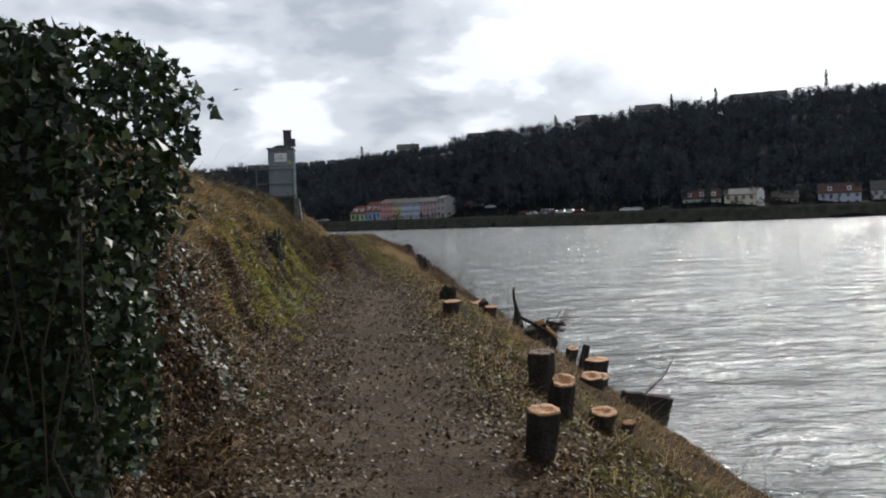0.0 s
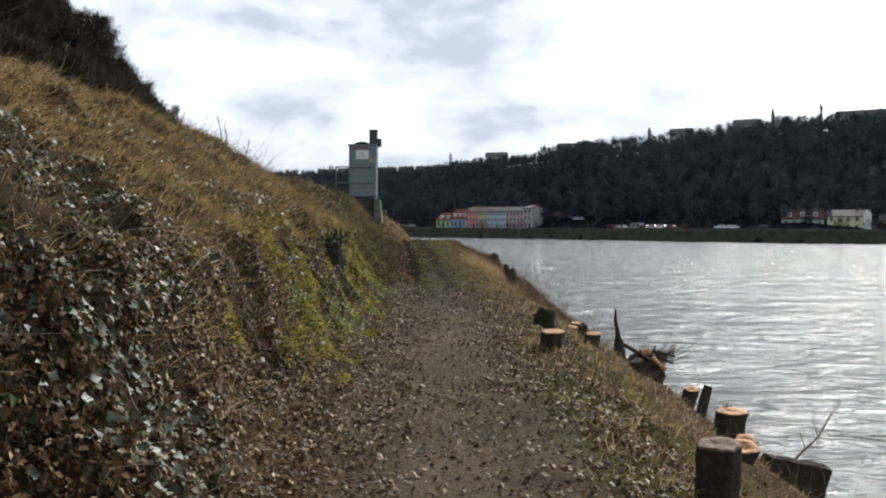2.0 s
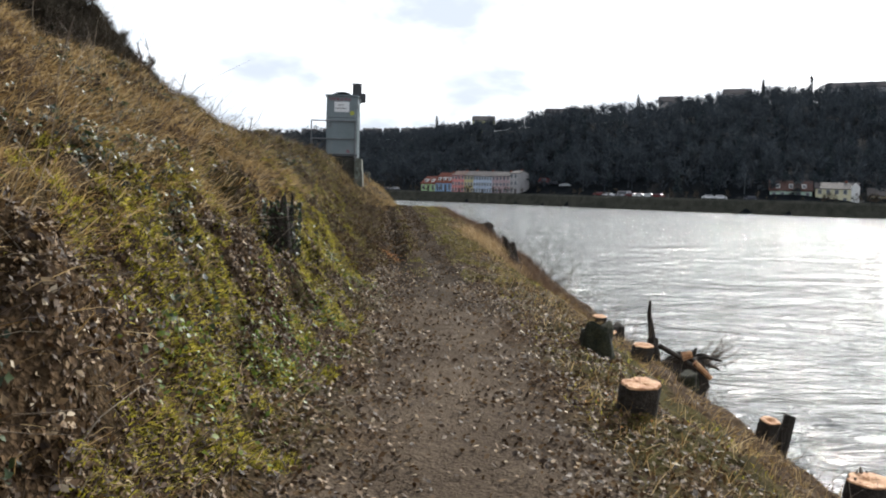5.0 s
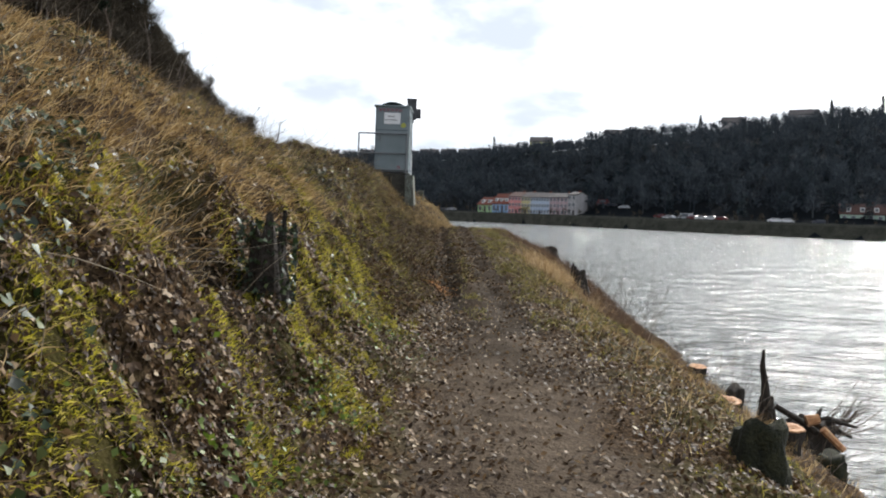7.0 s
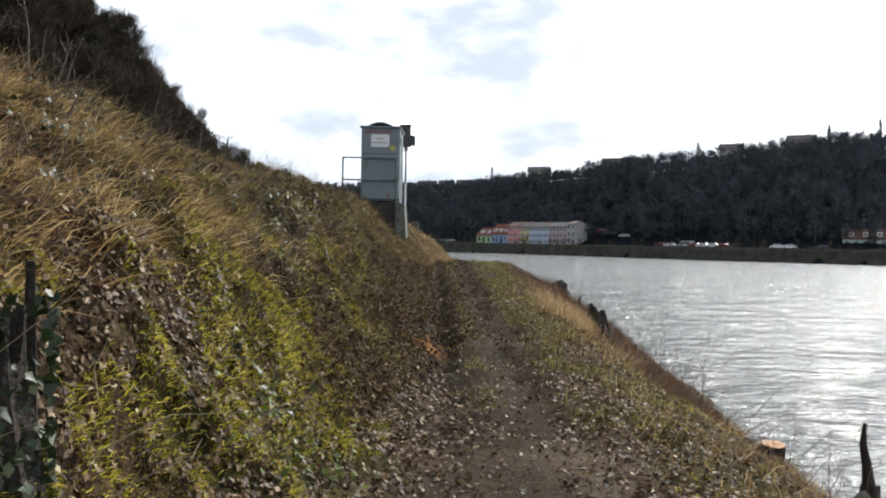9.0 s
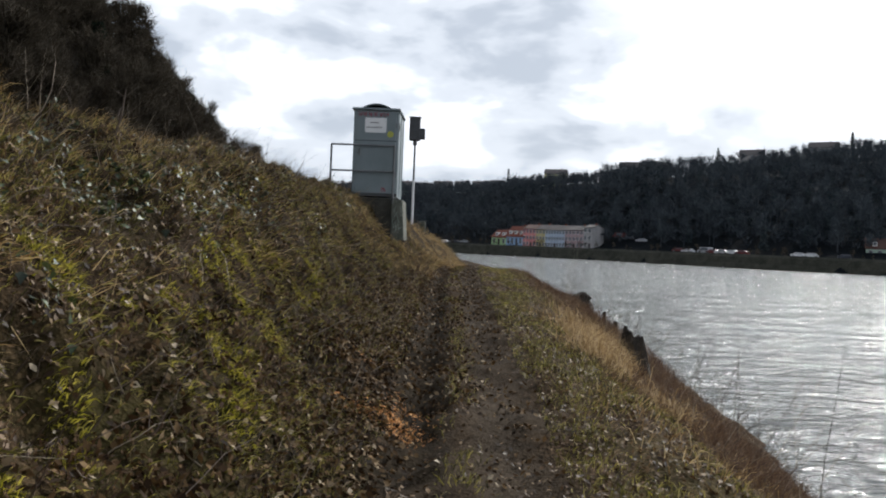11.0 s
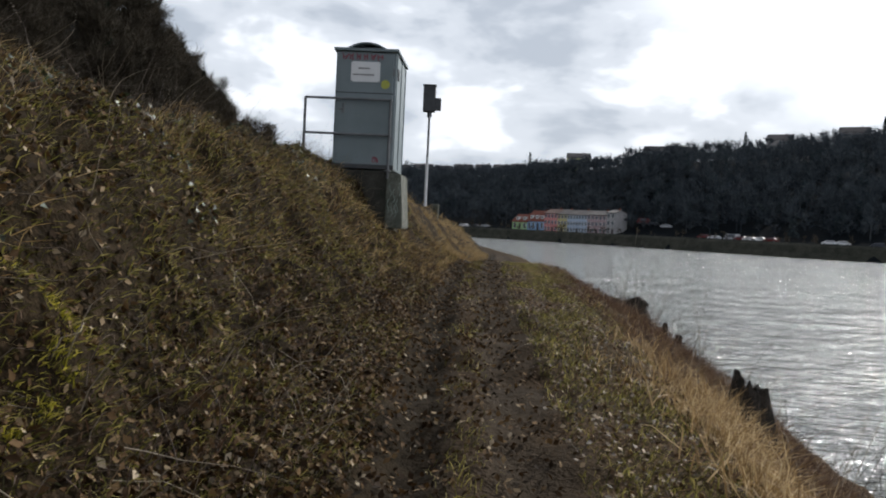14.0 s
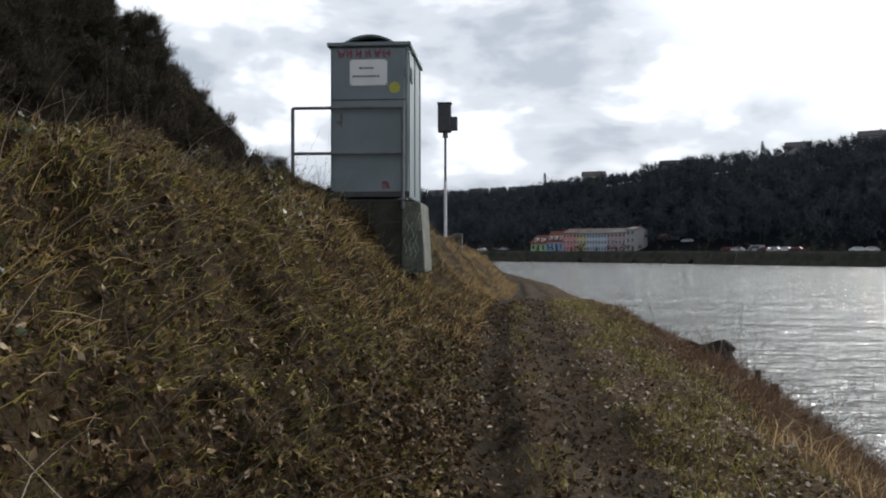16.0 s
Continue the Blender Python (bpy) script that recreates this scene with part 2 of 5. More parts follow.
def build_ground(mat):
    xs, ys = spread(-5.0, 5.6, 0.085, 1.12, 2600), spread(-2.0, 42, 0.13, 1.10, 2600)
    xs = np.unique(np.concatenate([xs, np.arange(-160, 330, 9.0)]))
    ys = np.unique(np.concatenate([ys, np.arange(70, 560, 9.0)]))
    gx, gy = np.meshgrid(xs, ys)
    gz = ground_z(gx, gy)
    for j, y in enumerate(ys):
        if -4 < y < 60:
            for i, x in enumerate(xs):
                if -8 < x < 8:
                    gz[j, i] += bumps(x, y)
    nx, ny = len(xs), len(ys)
    verts = np.stack([gx, gy, gz], -1).reshape(-1, 3)
    a = (np.arange(ny - 1)[:, None] * nx + np.arange(nx - 1)[None]).ravel()
    faces = np.stack([a, a + 1, a + nx + 1, a + nx], 1)
    me = bpy.data.meshes.new("ground")
    me.from_pydata(verts.tolist(), [], faces.tolist())
    for p in me.polygons:
        p.use_smooth = True
    me.materials.append(mat)
    cxs = np.array([path_x(y) for y in ys])[:, None]
    u = gx - cxs
    patch = np.zeros_like(gx)
    for j, y in enumerate(ys):
        if -4 < y < 60:
            for i, x in enumerate(xs):
                if -8 < x < 8:
                    patch[j, i] = noise.noise(Vector((x * 1.3, y * 1.3, 5.0)))
    mid_u, half_u = np.interp(gy, [17, 22], [0, -0.17]), np.interp(gy, [17, 22], [0.85, 0.58])
    worn = np.clip((half_u + 0.35 * patch - np.abs(u - mid_u)) / 0.3, 0, 1) * np.where(gy < 70, 1, 0)
    strip = np.clip((gy - 18) / 5, 0, 1) * np.exp(-(((u + 0.2) / 0.1) ** 2))
    worn = worn * (1 - 0.85 * strip)
    moss = np.clip((patch + 0.25) / 0.4, 0, 1) * (u < -0.6) * (u > -2.6) * np.clip((gy - 9.5) / 3, 0, 1)
    moss = np.maximum(moss, 0.7 * np.clip((patch + 0.3) / 0.4, 0, 1) * (u > 0.55) * (u < 2.2))
    moss = moss * np.interp(gy, [17, 23], [1, 0.25])
    # mud of the ruts and the trodden track
    damp_shade = np.clip((gy - 16 + 4 * patch) / 5, 0, 0.95) * np.clip((0.30 + 0.2 * patch - np.abs(u + 0.52)) / 0.12, 0, 1) * (1 - 0.8 * strip)
    damp_shade = np.maximum(damp_shade, np.clip((gy - 15 + 4 * patch) / 5, 0, 0.6) * np.clip((0.75 + 0.3 * patch - np.abs(u - mid_u)) / 0.2, 0, 1) * (1 - 0.7 * strip))
    # the pit's and slope's shade, painted with the same mask
    damp_shade = np.maximum(damp_shade, 0.98 * np.minimum(1, 1.5 * np.exp(-(((gx + 1.15) / 0.42) ** 2 + ((gy - 14.0) / 0.6) ** 2))))
    damp_shade = np.maximum(damp_shade, np.clip((gy - 17 + 4 * patch) / 5, 0, 0.8) * (u < -0.7) * (u > -6))
    damp_shade = np.maximum(damp_shade, np.interp(gy, [6, 9, 17, 20], [0.9, 0.3, 0.3, 0.6]) * np.clip((-1.0 + 0.4 * patch - u) / 0.3, 0, 1) * (u > -6))
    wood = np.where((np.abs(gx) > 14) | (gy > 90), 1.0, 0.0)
    for key, val in (("worn", worn), ("moss", moss), ("wood", wood), ("damp_shade", damp_shade)):
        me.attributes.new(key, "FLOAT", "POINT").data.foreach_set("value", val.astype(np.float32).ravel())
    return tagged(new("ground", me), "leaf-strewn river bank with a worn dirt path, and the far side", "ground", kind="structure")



def ground_material():
    m = bpy.data.materials.new("bank_soil")
    m.use_nodes = True
    n, l = m.node_tree.nodes, m.node_tree.links
    p = n["Principled BSDF"]
    p.inputs["Roughness"].default_value, p.inputs["Specular IOR Level"].default_value = 0.95, 0.04
    coord = n.new("ShaderNodeTexCoord")

    def noise_node(scale, detail=5):
        t = n.new("ShaderNodeTexNoise")
        t.inputs["Scale"].default_value, t.inputs["Detail"].default_value = scale, detail
        l.new(coord.outputs["Object"], t.inputs["Vector"])
        return t

    def ramp(src, *stops):
        r = n.new("ShaderNodeValToRGB")
        e = r.color_ramp.elements
        while len(e) < len(stops):
            e.new(0.5)
        for k, (pos, c) in enumerate(stops):
            e[k].position, e[k].color = pos, (*c, 1)
        l.new(src, r.inputs["Fac"])
        return r.outputs["Color"]

    def mixed(fac, a, b):
        x = n.new("ShaderNodeMix")
        x.data_type = "RGBA"
        l.new(fac, x.inputs["Factor"])
        l.new(a, x.inputs["A"])
        l.new(b, x.inputs["B"])
        return x.outputs["Result"]

    def attr(name):
        a = n.new("ShaderNodeAttribute")
        a.attribute_name = name
        return a.outputs["Fac"]

    big, mid, fine = noise_node(1.1), noise_node(7.0), noise_node(42.0)
    litter = ramp(mid.outputs["Fac"], (0.3, (0.014, 0.009, 0.005)), (0.5, (0.036, 0.023, 0.013)), (0.7, (0.07, 0.046, 0.026)))
    dirt = ramp(fine.outputs["Fac"], (0.3, (0.032, 0.023, 0.015)), (0.5, (0.070, 0.052, 0.036)), (0.72, (0.128, 0.100, 0.068)))
    dirt2 = ramp(big.outputs["Fac"], (0.35, (0.035, 0.025, 0.018)), (0.65, (0.108, 0.083, 0.060)))
    dmix = n.new("ShaderNodeMix")
    dmix.data_type = "RGBA"
    dmix.inputs["Factor"].default_value = 0.5
    l.new(dirt, dmix.inputs["A"])
    l.new(dirt2, dmix.inputs["B"])
    cells = n.new("ShaderNodeTexVoronoi")
    cells.inputs["Scale"].default_value = 58.0
    l.new(coord.outputs["Object"], cells.inputs["Vector"])
    tone = n.new("ShaderNodeSeparateColor")
    l.new(cells.outputs["Color"], tone.inputs["Color"])
    leafy = ramp(tone.outputs["Red"], (0.0, (0.010, 0.006, 0.003)), (0.45, (0.034, 0.021, 0.011)), (0.75, (0.075, 0.047, 0.024)), (1.0, (0.15, 0.10, 0.058)))
    lmix = n.new("ShaderNodeMix")
    lmix.data_type = "RGBA"
    lmix.inputs["Factor"].default_value = 0.7
    l.new(litter, lmix.inputs["A"])
    l.new(leafy, lmix.inputs["B"])
    litter = lmix.outputs["Result"]
    moss = ramp(mid.outputs["Fac"], (0.3, (0.018, 0.018, 0.005)), (0.6, (0.05, 0.046, 0.010)), (0.75, (0.08, 0.07, 0.018)))
    # woodland floor: near-black blue stands for the shade between the trees
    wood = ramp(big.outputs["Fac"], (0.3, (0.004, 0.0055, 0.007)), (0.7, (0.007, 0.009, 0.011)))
    c = mixed(attr("moss"), litter, moss)
    c = mixed(attr("worn"), c, dmix.outputs["Result"])
    # track mud; also the dark tone that paints the bank's shade
    mud_shade = ramp(mid.outputs["Fac"], (0.3, (0.008, 0.006, 0.0035)), (0.7, (0.026, 0.019, 0.011)))
    c = mixed(attr("damp_shade"), c, mud_shade)
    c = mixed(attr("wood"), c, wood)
    l.new(c, p.inputs["Base Color"])
    b1, b2 = n.new("ShaderNodeBump"), n.new("ShaderNodeBump")
    b1.inputs["Strength"].default_value, b1.inputs["Distance"].default_value = 0.7, 0.05
    b2.inputs["Strength"].default_value, b2.inputs["Distance"].default_value = 0.8, 0.015
    l.new(mid.outputs["Fac"], b1.inputs["Height"])
    l.new(fine.outputs["Fac"], b2.inputs["Height"])
    l.new(b1.outputs["Normal"], b2.inputs["Normal"])
    b3 = n.new("ShaderNodeBump")
    b3.inputs["Strength"].default_value, b3.inputs["Distance"].default_value = 0.6, 0.01
    l.new(cells.outputs["Distance"], b3.inputs["Height"])
    l.new(b2.outputs["Normal"], b3.inputs["Normal"])
    l.new(b3.outputs["Normal"], p.inputs["Normal"])
    return m


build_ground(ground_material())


def build_water():
    m = bpy.data.materials.new("river_water")
    m.use_nodes = True
    n, l = m.node_tree.nodes, m.node_tree.links
    p = n["Principled BSDF"]
    p.inputs["Base Color"].default_value = (0.21, 0.218, 0.208, 1)
    p.inputs["Roughness"].default_value, p.inputs["IOR"].default_value = 0.11, 1.33
    p.inputs["Specular IOR Level"].default_value = 0.5
    coord, mp = n.new("ShaderNodeTexCoord"), n.new("ShaderNodeMapping")
    mp.inputs["Scale"].default_value = (0.55, 1.0, 1.0)
    l.new(coord.outputs["Object"], mp.inputs["Vector"])
    last = None
    for scale, detail, strength, dist in ((0.15, 5, 1.0, 1.9), (0.5, 7, 1.0, 0.8), (1.4, 7, 1.0, 0.38), (4.5, 5, 0.8, 0.07)):
        w, b = n.new("ShaderNodeTexNoise"), n.new("ShaderNodeBump")
        w.inputs["Scale"].default_value, w.inputs["Detail"].default_value, w.inputs["Distortion"].default_value = scale, detail, 0.9
        b.inputs["Strength"].default_value, b.inputs["Distance"].default_value = strength, dist
        l.new(mp.outputs["Vector"], w.inputs["Vector"])
        l.new(w.outputs["Fac"], b.inputs["Height"])
        if last:
            l.new(last, b.inputs["Normal"])
        last = b.outputs["Normal"]
    l.new(last, p.inputs["Normal"])
    bm = bmesh.new()
    v = [bm.verts.new(c) for c in ((-900, -2500, WATER), (2600, -2500, WATER), (2600, 900, WATER), (-900, 900, WATER))]
    bm.faces.new(v)
    tagged(part("water", bm, m), "broad grey river with a rippled shining surface", "river", kind="structure")


build_water()

# ---------------------------------------------------------------- more materials


def flake_material(name, stops, rough=0.6, glow=0.25, spec=0.4):
    """For leaves and blades: each island takes its own colour; some light comes through."""
    m = bpy.data.materials.new(name)
    m.use_nodes = True
    n, l = m.node_tree.nodes, m.node_tree.links
    p, out = n["Principled BSDF"], n["Material Output"]
    p.inputs["Roughness"].default_value, p.inputs["Specular IOR Level"].default_value = rough, spec
    geo, ramp = n.new("ShaderNodeNewGeometry"), n.new("ShaderNodeValToRGB")
    e = ramp.color_ramp.elements
    while len(e) < len(stops):
        e.new(0.5)
    for k, (pos, c) in enumerate(stops):
        e[k].position, e[k].color = pos, (*c, 1)
    l.new(geo.outputs["Random Per Island"], ramp.inputs["Fac"])
    l.new(ramp.outputs["Color"], p.inputs["Base Color"])
    if glow:
        t, mix = n.new("ShaderNodeBsdfTranslucent"), n.new("ShaderNodeMixShader")
        l.new(ramp.outputs["Color"], t.inputs["Color"])
        mix.inputs["Fac"].default_value = glow
        l.new(p.outputs["BSDF"], mix.inputs[1])
        l.new(t.outputs["BSDF"], mix.inputs[2])
        l.new(mix.outputs["Shader"], out.inputs["Surface"])
    return m


M_LITTER = flake_material("dead_leaves", [(0.0, (0.018, 0.009, 0.004)), (0.35, (0.050, 0.027, 0.010)), (0.65, (0.10, 0.057, 0.024)), (0.86, (0.18, 0.112, 0.052)), (0.96, (0.29, 0.21, 0.12)), (1.0, (0.44, 0.37, 0.26))], 0.62, 0.15, 0.3)
# brown leaves with the bank's shade in their colour; palest stops mimic glints
M_DAMPSHADELITTER = flake_material("damp_shaded_leaves", [(0.0, (0.010, 0.006, 0.003)), (0.4, (0.034, 0.018, 0.007)), (0.7, (0.075, 0.042, 0.016)), (0.86, (0.15, 0.094, 0.042)), (0.96, (0.25, 0.185, 0.11)), (1.0, (0.42, 0.35, 0.25))], 0.8, 0.15, 0.12)
M_VERGE = flake_material("verge_grass", [(0.0, (0.018, 0.017, 0.006)), (0.4, (0.075, 0.070, 0.014)), (0.75, (0.24, 0.215, 0.042)), (1.0, (0.42, 0.35, 0.12))], 0.75, 0.3)
M_IVY = flake_material("ivy_leaves", [(0.0, (0.006, 0.011, 0.004)), (0.5, (0.016, 0.030, 0.010)), (0.85, (0.034, 0.056, 0.016)), (1.0, (0.10, 0.12, 0.045))], 0.48, 0.12, 0.4)
M_MOSS = flake_material("mossy_grass", [(0.0, (0.032, 0.034, 0.005)), (0.25, (0.15, 0.14, 0.012)), (0.62, (0.42, 0.38, 0.028)), (1.0, (0.56, 0.47, 0.11))], 0.7, 0.45)
M_STRAW = flake_material("dry_grass", [(0.0, (0.06, 0.033, 0.010)), (0.35, (0.20, 0.122, 0.044)), (0.7, (0.40, 0.275, 0.115)), (1.0, (0.62, 0.48, 0.26))], 0.7, 0.3)
M_PALESTRAW = flake_material("pale_straw", [(0.0, (0.14, 0.085, 0.035)), (0.5, (0.32, 0.215, 0.10)), (1.0, (0.52, 0.40, 0.23))], 0.7, 0.35)
M_RUSSET = flake_material("brown_grass", [(0.0, (0.03, 0.016, 0.010)), (0.5, (0.085, 0.045, 0.025)), (0.85, (0.15, 0.09, 0.05)), (1.0, (0.26, 0.18, 0.10))], 0.7, 0.25)
M_WEED = flake_material("green_weeds", [(0.0, (0.035, 0.06, 0.008)), (0.6, (0.10, 0.15, 0.016)), (1.0, (0.19, 0.24, 0.04))], 0.5, 0.35)
M_STEM = flake_material("bare_stems", [(0.0, (0.04, 0.026, 0.018)), (0.6, (0.11, 0.08, 0.055)), (1.0, (0.30, 0.25, 0.18))], 0.7, 0.0)
M_TWIG = flake_material("bare_twigs", [(0.0, (0.022, 0.019, 0.014)), (0.6, (0.050, 0.042, 0.031)), (1.0, (0.11, 0.09, 0.064))], 0.9, 0.1, 0.05)
M_EVERGREEN = flake_material("dark_evergreen", [(0.0, (0.011, 0.016, 0.013)), (0.7, (0.020, 0.027, 0.019)), (1.0, (0.034, 0.042, 0.024))], 0.9, 0.1, 0.05)
# far trees are paler and bluer: distance haze is put into their colour
M_FARWOOD = flake_material("haze_tinted_woods", [(0.0, (0.030, 0.038, 0.046)), (0.6, (0.052, 0.062, 0.072)), (1.0, (0.085, 0.094, 0.10))], 0.95, 0.1, 0.0)
M_FARGREEN = flake_material("haze_tinted_evergreens", [(0.0, (0.024, 0.034, 0.040)), (0.7, (0.040, 0.053, 0.058)), (1.0, (0.060, 0.073, 0.070))], 0.95, 0.1, 0.0)
M_SAWDUST = flake_material("sawdust", [(0.0, (0.30, 0.12, 0.03)), (0.6, (0.48, 0.22, 0.06)), (1.0, (0.62, 0.36, 0.14))], 0.9, 0.1)
M_BARK = material("stump_bark", [(0.009, 0.007, 0.005), (0.022, 0.017, 0.012), (0.045, 0.035, 0.026)], 8, 0.95, 1.0, 45, 0.5)
M_MOSSBARK = material("mossy_bark", [(0.007, 0.007, 0.004), (0.016, 0.017, 0.007), (0.034, 0.034, 0.014)], 9, 0.95, 1.0, 50, 0.5)
M_CUT = material("cut_wood", [(0.22, 0.085, 0.03), (0.42, 0.21, 0.09), (0.56, 0.36, 0.2)], 14, 0.75, 0.3, 90, 0.45)
M_OLDCUT = material("weathered_cut", [(0.05, 0.028, 0.016), (0.10, 0.055, 0.03), (0.16, 0.10, 0.06)], 14, 0.8, 0.3, 90, 0.45)
M_GREYWOOD = material("weathered_wood", [(0.10, 0.085, 0.07), (0.2, 0.175, 0.145), (0.34, 0.30, 0.25)], 9, 0.85, 0.6, 70, 0.5)
M_WHITE = material("sign_white", [(0.6, 0.61, 0.62), (0.72, 0.72, 0.72)], 3, 0.5, 0.05, 60)
M_INK = material("sign_print", [(0.10, 0.10, 0.10), (0.16, 0.16, 0.16)], 30, 0.7, 0.0)
M_SPRAY = material("magenta_spray", [(0.16, 0.035, 0.055), (0.24, 0.07, 0.09)], 12, 0.6, 0.0)
M_GREENSPRAY = material("pale_spray", [(0.20, 0.25, 0.22), (0.32, 0.37, 0.34)], 9, 0.7, 0.0)
M_YELLOW = material("yellow_sticker", [(0.30, 0.32, 0.05), (0.42, 0.42, 0.08)], 20, 0.6, 0.0)
M_DARKBOX = material("dark_housing", [(0.03, 0.032, 0.036), (0.055, 0.058, 0.062)], 6, 0.5, 0.1, 60)

# ---------------------------------------------------------------- the gauge cabin on its concrete block


def build_cabin():
    x0, x1, y0, y1, zb, zt = -2.40, -1.30, 35.5, 36.5, 2.70, 4.80
    w = x1 - x0
    c = thing("gauge_cabin", "grey metal gauge cabin with a domed roof and faded graffiti", "cabin", (x0, y0, zb))
    part("body", box((0.02, 0.02, 0), (w - 0.02, 1.55, 2.06), 0.015), M_CABIN, c)
    # door leaf with raised frame and the seams of its panels
    d = part("door", box((0.05, -0.012, 0.06), (w - 0.07, 0.019, 2.0), 0.008), M_CABIN, c, "grey sheet-metal door")
    bm = bmesh.new()
    for a, b in (((0.16, -0.030, 0.95), (0.20, -0.012, 1.12)), ((0.11, -0.045, 1.0), (0.20, -0.030, 1.03))):
        box_in(bm, a, b, 0.004)
    part("handle", bm, M_RAIL, d, "metal lever handle")
    for z in (0.45, 1.62):
        part("hinge", box((w - 0.075, -0.022, z), (w - 0.045, -0.004, z + 0.12), 0.004), M_RAIL, d)
    bm = bmesh.new()
    for lo, hi in (((-0.02, -0.04, 2.03), (w + 0.02, 1.59, 2.085)),):
        box_in(bm, lo, hi, 0.012)
    part("roof_rim", bm, M_CABIN, c)
    # low dome, bowed from side to side
    bm = bmesh.new()
    nu, nv = 18, 8
    grid = [[bm.verts.new((w / 2 + (i / nu * 2 - 1) * 0.36, 0.775 + (j / nv * 2 - 1) * 0.78, 2.085 + 0.13 * (1 - (i / nu * 2 - 1) ** 2) * (1 - 0.12 * (j / nv * 2 - 1) ** 2) - 0.006)) for i in range(nu + 1)] for j in range(nv + 1)]
    for j in range(nv):
        for i in range(nu):
            bm.faces.new((grid[j][i], grid[j][i + 1], grid[j + 1][i + 1], grid[j + 1][i]))
    r = bmesh.ops.extrude_face_region(bm, geom=bm.faces[:])
    bmesh.ops.translate(bm, verts=[v for v in r["geom"] if isinstance(v, bmesh.types.BMVert)], vec=(0, 0, -0.03))
    bmesh.ops.recalc_face_normals(bm, faces=bm.faces[:])
    part("roof", bm, M_CABIN, c, "low domed metal roof", smooth=True)
    # side panel, ribs and a vent
    bm = bmesh.new()
    for y in (0.06, 0.76, 1.46):
        box_in(bm, (w - 0.021, y, 0.05), (w - 0.005, y + 0.03, 2.0))
    part("side_rib", bm, M_CABIN, c)
    bm = bmesh.new()
    for k in range(5):
        box_in(bm, (w - 0.02, 0.2, 1.6 + k * 0.04), (w - 0.002, 0.42, 1.618 + k * 0.04))
    part("vent", bm, M_DARKBOX, c)
    # sign with unreadable lines, sticker, paint
    s = part("sign", box((0.29, -0.022, 1.50), (0.80, -0.0125, 1.85), 0.002), M_WHITE, c, "white notice with two faded lines of print")
    for a, b, z in ((0.42, 0.62, 1.72), (0.33, 0.70, 1.61)):
        bm = bmesh.new()
        xx = a
        while xx < b:
            ln = random.uniform(0.02, 0.05)
            box_in(bm, (xx, -0.0255, z), (min(xx + ln, b), -0.0215, z + 0.028))
            xx += ln + 0.011
        part("line_of_print", bm, M_INK, s)
    for a, b in ((0.305, 1.835), (0.785, 1.835), (0.305, 1.515), (0.785, 1.515)):
        part("screw", box((a - 0.008, -0.0275, b - 0.008), (a + 0.008, -0.0215, b + 0.008)), M_DARKBOX, s)
    bm = bmesh.new()
    bmesh.ops.create_circle(bm, cap_ends=True, radius=0.08, segments=9, matrix=pose(0.90, -0.016, 1.47, 90, 0, 0))
    part("sticker", bm, M_YELLOW, c, "torn yellow sticker")
    rng = random.Random(5)
    bm = bmesh.new()
    for k in range(6):  # six sprayed letter-like marks of crossing strokes
        a0 = 0.13 + k * 0.125
        for q in range(3):
            p0 = (a0 + rng.uniform(0, 0.03) + 0.045 * (q == 1), -0.014, 1.87 + rng.uniform(0, 0.02) + 0.06 * (q == 2))
            p1 = (a0 + rng.uniform(0.06, 0.10) * (q > 0), -0.014, 1.985 - 0.05 * (q == 2) + rng.uniform(-0.01, 0.01))
            mid = ((p0[0] + p1[0]) / 2 + rng.uniform(-0.02, 0.02), -0.014, (p0[2] + p1[2]) / 2 + rng.uniform(-0.01, 0.01))
            tube_in(bm, [p0, mid, p1], 0.013, 0.011, 5)
    part("graffiti", bm, M_SPRAY, c, "faded magenta spray scrawl")
    bm = bmesh.new()
    box_in(bm, (0.0, -0.02, 0.0), (w, 0.03, 0.075), 0.006)
    part("plinth_strip", bm, M_DARKBOX, c, "dark strip under the door")
    bm = bmesh.new()
    box_in(bm, (0.035, -0.016, 1.30), (w - 0.055, -0.0115, 1.318))
    part("door_seam", bm, M_DARKBOX, d)
    bm = bmesh.new()
    for k in range(4):
        pts = [(w - 0.32 + 0.05 * math.sin(a + k), -0.014, 0.16 + 0.05 * math.cos(a * 1.4 + k * 2)) for a in np.linspace(0, 4, 8)]
        tube_in(bm, pts, 0.008, 0.006, 4)
    part("scrawl", bm, M_SPRAY, c, "small red-brown spray scrawl")


